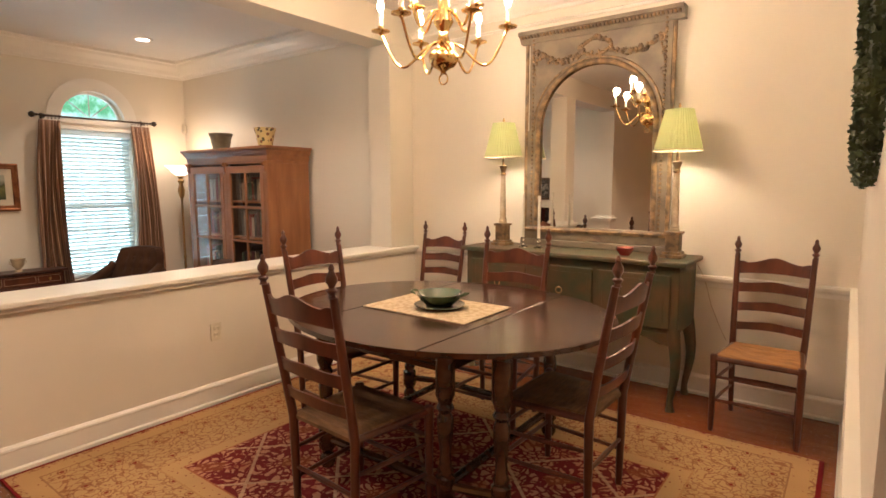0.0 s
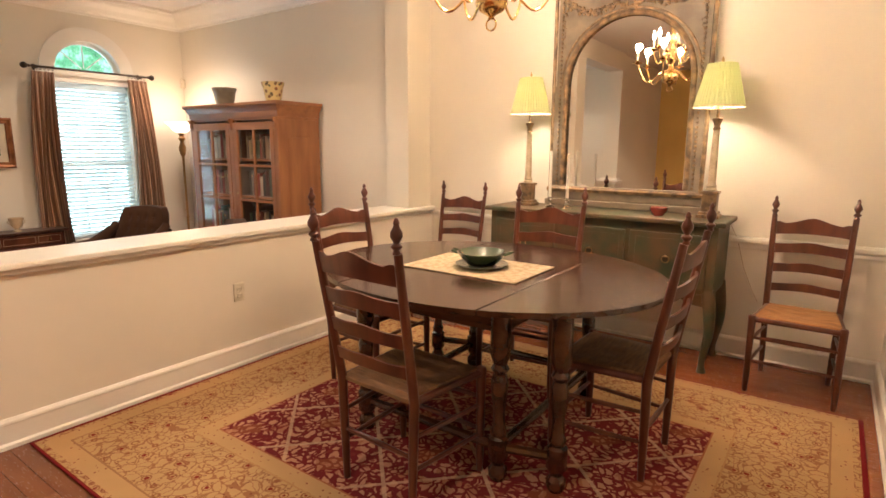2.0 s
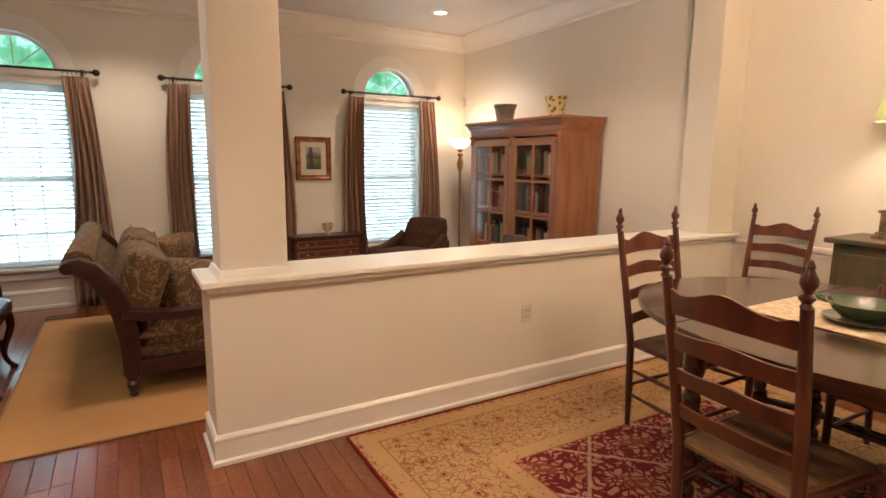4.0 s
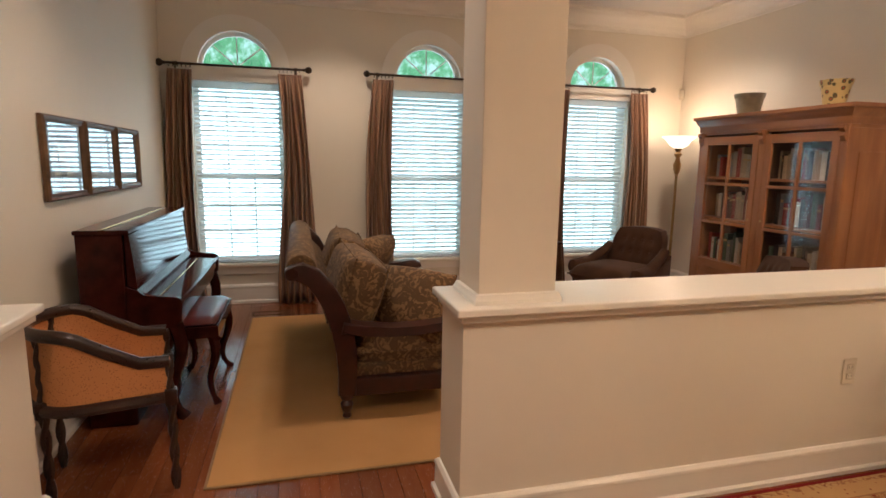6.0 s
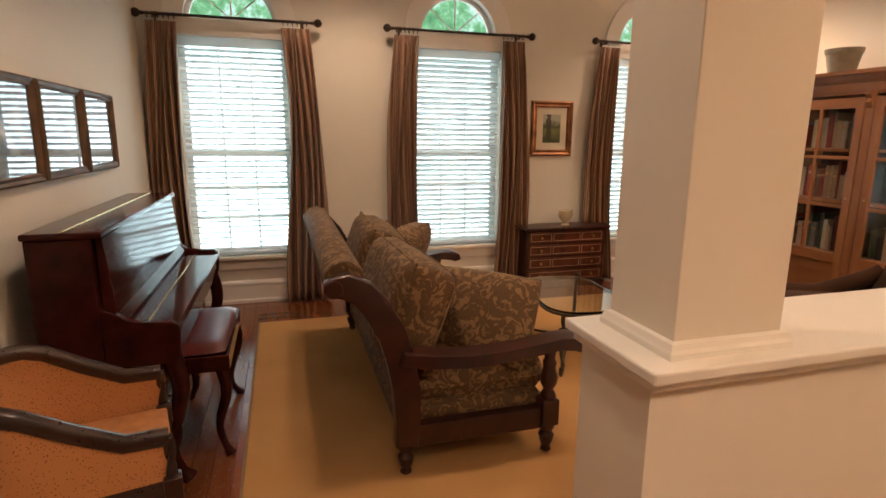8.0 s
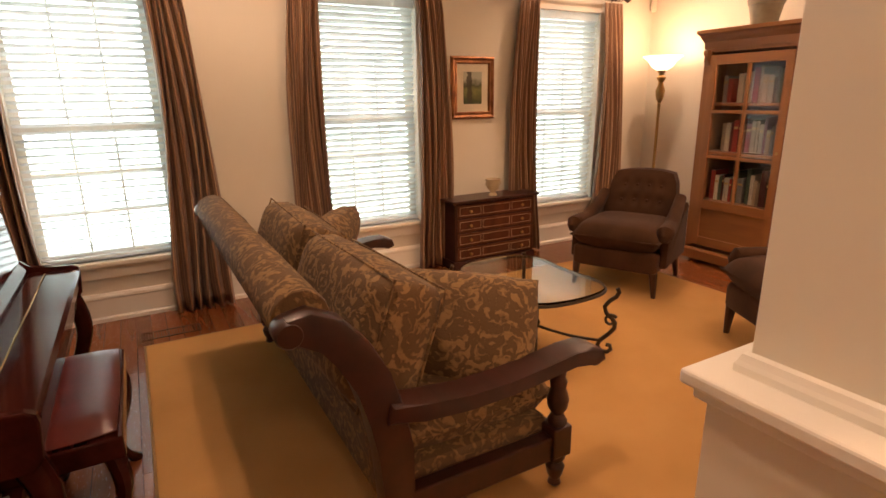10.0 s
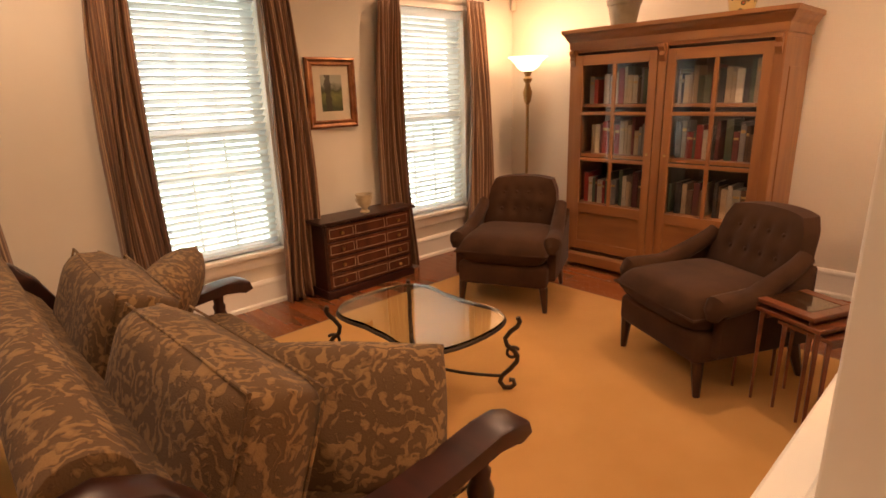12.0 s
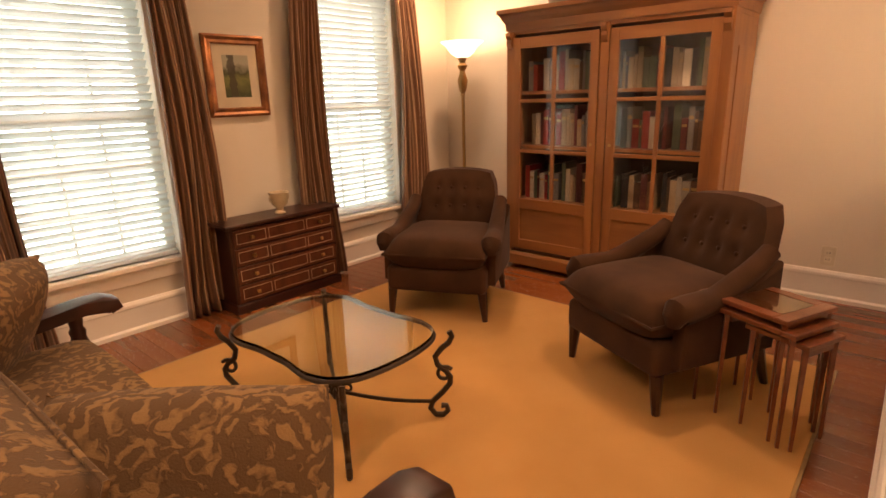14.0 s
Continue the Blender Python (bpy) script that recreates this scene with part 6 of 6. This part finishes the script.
def framed(name, m, w, h, label, frame_mat, mat_mat, art, fw=0.045, mw=0.055, category="picture", gloss=False):
    """Local x comes out of the wall."""
    p = thing(name, m, label, category)
    a, b = w / 2, h / 2
    prof = [(0, 0), (0, 0.018), (fw * 0.25, 0.026), (fw * 0.55, 0.018), (fw * 0.85, 0.022), (fw, 0.014), (fw, 0)]
    for s, (p0, p1, q0, q1) in enumerate((((-a, -b), (a, -b), (a - fw, -b + fw), (-a + fw, -b + fw)), ((a, -b), (a, b), (a - fw, b - fw), (a - fw, -b + fw)), ((a, b), (-a, b), (-a + fw, b - fw), (a - fw, b - fw)), ((-a, b), (-a, -b), (-a + fw, -b + fw), (-a + fw, b - fw)))):
        bm = bmesh.new()
        e0 = [(p0[0] + (q1[0] - p0[0]) * o / fw, p0[1] + (q1[1] - p0[1]) * o / fw, x) for o, x in prof]
        e1 = [(p1[0] + (q0[0] - p1[0]) * o / fw, p1[1] + (q0[1] - p1[1]) * o / fw, x) for o, x in prof]
        r0 = [bm.verts.new((x, y, z)) for y, z, x in e0]
        r1 = [bm.verts.new((x, y, z)) for y, z, x in e1]
        n = len(prof)
        for i in range(n):
            bm.faces.new((r0[i], r0[(i + 1) % n], r1[(i + 1) % n], r1[i]))
        bm.faces.new(r0)
        bm.faces.new(r1)
        part("frame_side", bm, frame_mat, p)
    part("mount", box((0.002, -a + fw * 0.9, -b + fw * 0.9), (0.008, a - fw * 0.9, b - fw * 0.9)), mat_mat, p)
    part("artwork", box((0.0085, -a + fw + mw, -b + fw + mw), (0.0095, a - fw - mw, b - fw - mw)), art, p)
    if gloss:
        g = part("glazing", box((0.011, -a + fw * 0.9, -b + fw * 0.9), (0.013, a - fw * 0.9, b - fw * 0.9)), GLASS, p)
        g.visible_shadow = False
    return p


framed("picture", pose(XW + 0.003, 1.716, 1.398), 0.40, 0.475, "small landscape painting in a copper-coloured frame, over the chest", BRONZEFRAME, MAT_BOARD, landscape(), 0.055, 0.06, gloss=False)
PHOTOFRAME = material("worn_brown_gilt_frame", (0.17, 0.095, 0.045), 0.45, 0.15, other=(0.08, 0.042, 0.02), scale=14, fine=70, bump=0.15)
PHOTO = material("sepia_photograph", (0.30, 0.27, 0.22), 0.5, other=(0.03, 0.028, 0.024), scale=14, amount=0.9, bump=0.0)
for k in range(3):
    framed("photograph", pose(-4.66 - k * 0.53, YS + 0.003, 1.335, 0, 0, 90), 0.50, 0.40, "dark matted photograph behind glass, hung over the piano", PHOTOFRAME, DARKMAT, PHOTO, 0.035, 0.075, gloss=True)

# motion detector in the corner, downlights (all but the first added, unseen), floor register
det = thing("motion_detector", pose(XW + 0.03, YL - 0.03, 2.12, 0, 0, -45), "small almond motion detector mounted in the corner", "detector")
part("case", box((-0.03, -0.02, -0.055), (0.03, 0.03, 0.055), 0.012, None, 3), PLASTIC, det, smooth=True)
part("lens", box((-0.022, -0.026, -0.035), (0.022, -0.019, 0.0), 0.004), SLAT, det)
for x, y in DOWNLIGHTS_AND_FILL:
    d = thing("downlight", pose(x, y, ZC), "lit recessed ceiling downlight with a white ring, most added as fill", "downlight", "ceiling downlights")
    part("trim_ring", lathe([(0.062, 0), (0.095, 0), (0.095, -0.004), (0.085, -0.010), (0.064, -0.008), (0.062, 0)], None, 28, caps=False), TRIM, d, smooth=True)
    part("lens", lathe([(0, -0.003), (0.062, -0.003), (0.062, -0.001), (0, -0.001)], None, 24), DOWN, d)
v = thing("floor_register", pose(-6.46, -0.66, -0.002), "dark metal floor register below the window", "floor register")
bm = box((-0.06, -0.16, 0), (-0.05, 0.16, 0.005))
box((0.05, -0.16, 0), (0.06, 0.16, 0.005), 0, bm)
box((-0.05, -0.16, 0), (0.05, -0.15, 0.005), 0, bm)
box((-0.05, 0.15, 0), (0.05, 0.16, 0.005), 0, bm)
part("rim", bm, BLACKVENT, v)
# flat black sheet under the louvres, in place of a dark opening
part("well", box((-0.05, -0.15, -0.001), (0.05, 0.15, 0.001)), HOLE_SHADE, v)
sl = part("louvre", box((-0.05, -0.002, 0.001), (0.05, 0.002, 0.004)), BLACKVENT, v, place=pose(0, -0.14, 0))
for k in range(1, 21):
    twin(sl, pose(0, -0.14 + k * 0.014, 0))


def piano():
    x0, x1 = -5.80, -4.44
    p = thing("upright_piano", pose((x0 + x1) / 2, -1.435, 0), "polished dark mahogany upright piano with curved legs, against the wall", "piano")
    L = (x1 - x0) / 2
    part("case", box((-L, 0, 0.08), (L, 0.20, 0.975), 0.006), BLACKPIANO, p)
    part("lid", box((-L - 0.012, -0.005, 0.975), (L + 0.012, 0.235, 0.998), 0.006), BLACKPIANO, p)
    part("lid_hinge", tube([(-L + 0.01, 0.115, 1.0), (L - 0.01, 0.115, 1.0)], 0.0035, None, 6), BRASS, p)
    part("toe_rail", box((-L, 0.0, 0.0), (L, 0.215, 0.085), 0.006), BLACKPIANO, p)
    part("music_desk", slab([(0.204, 0.70), (0.250, 0.70), (0.224, 0.970), (0.204, 0.970)], -L + 0.03, L - 0.03, "x", None, 0.003), BLACKPIANO, p)
    part("knee_panel", box((-L + 0.03, 0.20, 0.12), (L - 0.03, 0.208, 0.50), 0.002), BLACKPIANO, p)
    part("lock_rail", slab([(0.215, 0.66), (0.275, 0.66), (0.275, 0.668), (0.240, 0.705), (0.215, 0.705)], -L + 0.03, L - 0.03, "x", None, 0.002), BLACKPIANO, p)
    for s in (-1, 1):
        ck = [(0.20, 0.50), (0.20, 0.72), (0.25, 0.70), (0.29, 0.664), (0.425, 0.658), (0.448, 0.645), (0.452, 0.62), (0.445, 0.53), (0.42, 0.50)]
        part("cheek", slab(ck, min(s * L, s * (L - 0.032)), max(s * L, s * (L - 0.032)), "x", None, 0.006), BLACKPIANO, p)
        pts, rr = [], []
        for t in lin(0, 1, 14):
            pts.append((s * (L - 0.045), 0.405 + 0.028 * math.sin(math.tau * t) - 0.015 * t + 0.035 * t ** 5, 0.51 * (1 - t)))
            rr.append(0.038 - 0.018 * t + (0.016 if t > 0.93 else 0))
        part("leg", tube(pts, rr, None, 10), BLACKPIANO, p, smooth=True)
    part("key_bed", box((-L + 0.002, 0.20, 0.505), (L - 0.002, 0.430, 0.560), 0.004), BLACKPIANO, p)
    part("key_slip", box((-L + 0.033, 0.415, 0.56), (L - 0.033, 0.440, 0.630), 0.004), BLACKPIANO, p)
    part("fallboard", slab([(0.215, 0.655), (0.440, 0.640), (0.452, 0.628), (0.452, 0.618), (0.215, 0.618)], -L + 0.034, L - 0.034, "x", None, 0.005), BLACKPIANO, p)
    part("hinge", tube([(-L + 0.04, 0.335, 0.6485), (L - 0.04, 0.335, 0.6485)], 0.003, None, 6), BRASS, p)
    for x in (-0.06, 0.0, 0.06):
        part("pedal", box((x - 0.010, 0.20, 0.030), (x + 0.010, 0.29, 0.042), 0.004), BRASS, p)


piano()


def bench():
    b = thing("piano_bench", pose(-4.91, -0.985, 0), "mahogany piano bench with oxblood leather seat and curved legs", "bench")
    hx, hy = 0.31, 0.135
    part("seat_pad", cushion(2 * hx, 2 * hy, 0.05, None, (0, 0, 0.462), 12, 8.0), RED_LEATHER, b, smooth=True)
    part("seat_frame", box((-hx - 0.008, -hy - 0.008, 0.385), (hx + 0.008, hy + 0.008, 0.452), 0.006), BLACKPIANO, b)
    for sx in (-1, 1):
        for sy in (-1, 1):
            pts, rr = [], []
            for t in lin(0, 1, 12):
                o = 0.022 * math.sin(math.tau * t) - 0.012 * t + 0.03 * t ** 5
                pts.append((sx * (hx - 0.03 + o), sy * (hy - 0.03 + o), 0.40 * (1 - t)))
                rr.append(0.028 - 0.015 * t + (0.01 if t > 0.95 else 0))
            part("leg", tube(pts, rr, None, 8), BLACKPIANO, b, smooth=True)


bench()


def cane_chair():
    """A low armchair: one carved rail sweeping round a caned back and sides; local front is -y."""
    c = thing("cane_armchair", pose(-3.985, -1.215, 0, 0, 0, 193) @ Matrix.Diagonal((0.93, 0.92, 1, 1)), "dark carved armchair with caned back and sides and twisted legs", "armchair")
    hw = 0.245
    plan = [(hw, -0.27), (hw, -0.16), (hw, -0.04), (hw, 0.06)] + [(hw * math.cos(t), 0.06 + 0.20 * math.sin(t)) for t in lin(math.radians(15), math.radians(165), 15)] + [(-hw, 0.06), (-hw, -0.04), (-hw, -0.16), (-hw, -0.27)]

    def top(q):
        u = max(0, min(1, (q[1] + 0.20) / 0.34))
        return 0.545 + 0.145 * u * u * (3 - 2 * u)
    part("top_rail", tube([(x, y, top((x, y))) for x, y in plan], 0.021, None, 10, flat=1.2), EBONYWOOD, c, smooth=True)
    part("lower_rail", tube([(x, y, 0.395) for x, y in plan], 0.024, None, 8), EBONYWOOD, c, smooth=True)
    bm = bmesh.new()
    n = len(plan) - 1
    for off in (1.0, 0.985):
        grid_surface(lambda u, v: (plan[round(u * n)][0] * off, plan[round(u * n)][1] * off, 0.41 + v * (top(plan[round(u * n)]) - 0.42)), n, 4, bm)
    part("cane_panel", bm, CANE_NET, c, "honey coloured woven cane", True)
    for x, y in ((hw, -0.27), (-hw, -0.27), (0.17, 0.20), (-0.17, 0.20)):
        z1 = top((x, y))
        bm = bmesh.new()
        for k in (0, 1):
            tube([(x + 0.009 * math.cos(30 * z + math.pi * k), y + 0.009 * math.sin(30 * z + math.pi * k), z) for z in lin(0.0, 0.37, 30)], 0.013, bm, 6)
        box((x - 0.025, y - 0.025, 0.365), (x + 0.025, y + 0.025, 0.43), 0.004, bm)
        for k in (0, 1):
            tube([(x + 0.007 * math.cos(40 * z + math.pi * k), y + 0.007 * math.sin(40 * z + math.pi * k), z) for z in lin(0.43, z1, 16)], 0.011, bm, 6)
        part("leg", bm, EBONYWOOD, c, "twist-turned leg", True)
    part("seat", slab([(hw - 0.01, -0.28), (hw - 0.01, 0.10), (0.12, 0.22), (-0.12, 0.22), (-hw + 0.01, 0.10), (-hw + 0.01, -0.28)], 0.37, 0.425, "z", None, 0.01), CANE, c)


EBONYWOOD = material("ebonised_wood", (0.030, 0.013, 0.008), 0.3, other=(0.018, 0.008, 0.006), scale=8, fine=60, bump=0.05, coat=0.3)


def cane_net():
    m, b, add, put = node_material("caned_netting", 0.6)
    co = add("TexCoord").outputs["Object"]
    v = add("TexVoronoi", Vector=co, Scale=120.0)
    put(b, "Base Color", mix(add, op(add, "LESS_THAN", v.outputs["Distance"], 0.22), (0.50, 0.22, 0.075, 1), (0.17, 0.065, 0.022, 1)))
    return m


CANE_NET = cane_net()
cane_chair()


# ---- floor, laid in planks ----
FLOORBED = material("floor_joint", (0.05, 0.016, 0.008), 0.6, scale=6)
FLOORWOOD = material("red_oak_floorboard", (0.215, 0.070, 0.023), 0.25, other=(0.175, 0.048, 0.015), scale=3.0, stretch=(0.7, 6, 1), fine=40, bump=0.04, depth=0.001, coat=0.35, random_tint=0.22)
structure("floor_bed", box((XW - 0.2, -4.2, -0.12), (1.6, YN + 0.2, -0.008)), FLOORBED, "dark joints between the floorboards", "floor")
floor = thing("floor", pose(0, 0, 0), "polished red oak strip floor", "floor", kind="structure")
PLANK = 0.083


def plank_mesh(length):
    return box((0, -PLANK / 2 + 0.0006, -0.0079), (length - 0.0012, PLANK / 2 - 0.0006, 0.0), 0.0010, None, 1)


lengths = {k: None for k in (0.9, 1.3, 1.7)}
rnd = random.Random(5)
rest = bmesh.new()
singles = 0
y = -4.0 + PLANK / 2
while y < YN:
    x = XW - rnd.uniform(0.0, 0.15)
    while x < 1.4:
        ln = rnd.choice((0.9, 1.3, 1.7))
        near = (x + ln > -6.9 and x < -6.2 and y > -1.5) or (-6.9 < x + ln and x < -3.0 and -1.6 < y < -0.7) or (x + ln > -3.9 and x < -2.2 and -0.9 < y < 0.8) or (x + ln > -3.9 and x < -3.4 and y > 0.2)
        if near and singles < 290:
            if lengths[ln] is None:
                lengths[ln] = part("plank", plank_mesh(ln), FLOORWOOD, floor, place=pose(x, y, 0))
            else:
                twin(lengths[ln], pose(x, y, 0))
            singles += 1
        else:
            lo, hi = (x, y - PLANK / 2 + 0.0006, -0.0079), (min(x + ln, 1.5) - 0.0012, y + PLANK / 2 - 0.0006, 0.0)
            vs = [rest.verts.new((a, b, c)) for c in (lo[2], hi[2]) for a, b in ((lo[0], lo[1]), (hi[0], lo[1]), (hi[0], hi[1]), (lo[0], hi[1]))]
            for q in ((4, 5, 6, 7), (0, 1, 5, 4), (1, 2, 6, 5), (2, 3, 7, 6), (3, 0, 4, 7)):
                rest.faces.new([vs[k] for k in q])
        x += ln
    y += PLANK
o = part("boards", rest, FLOORWOOD, floor)
tagged(o, kind="stuff")
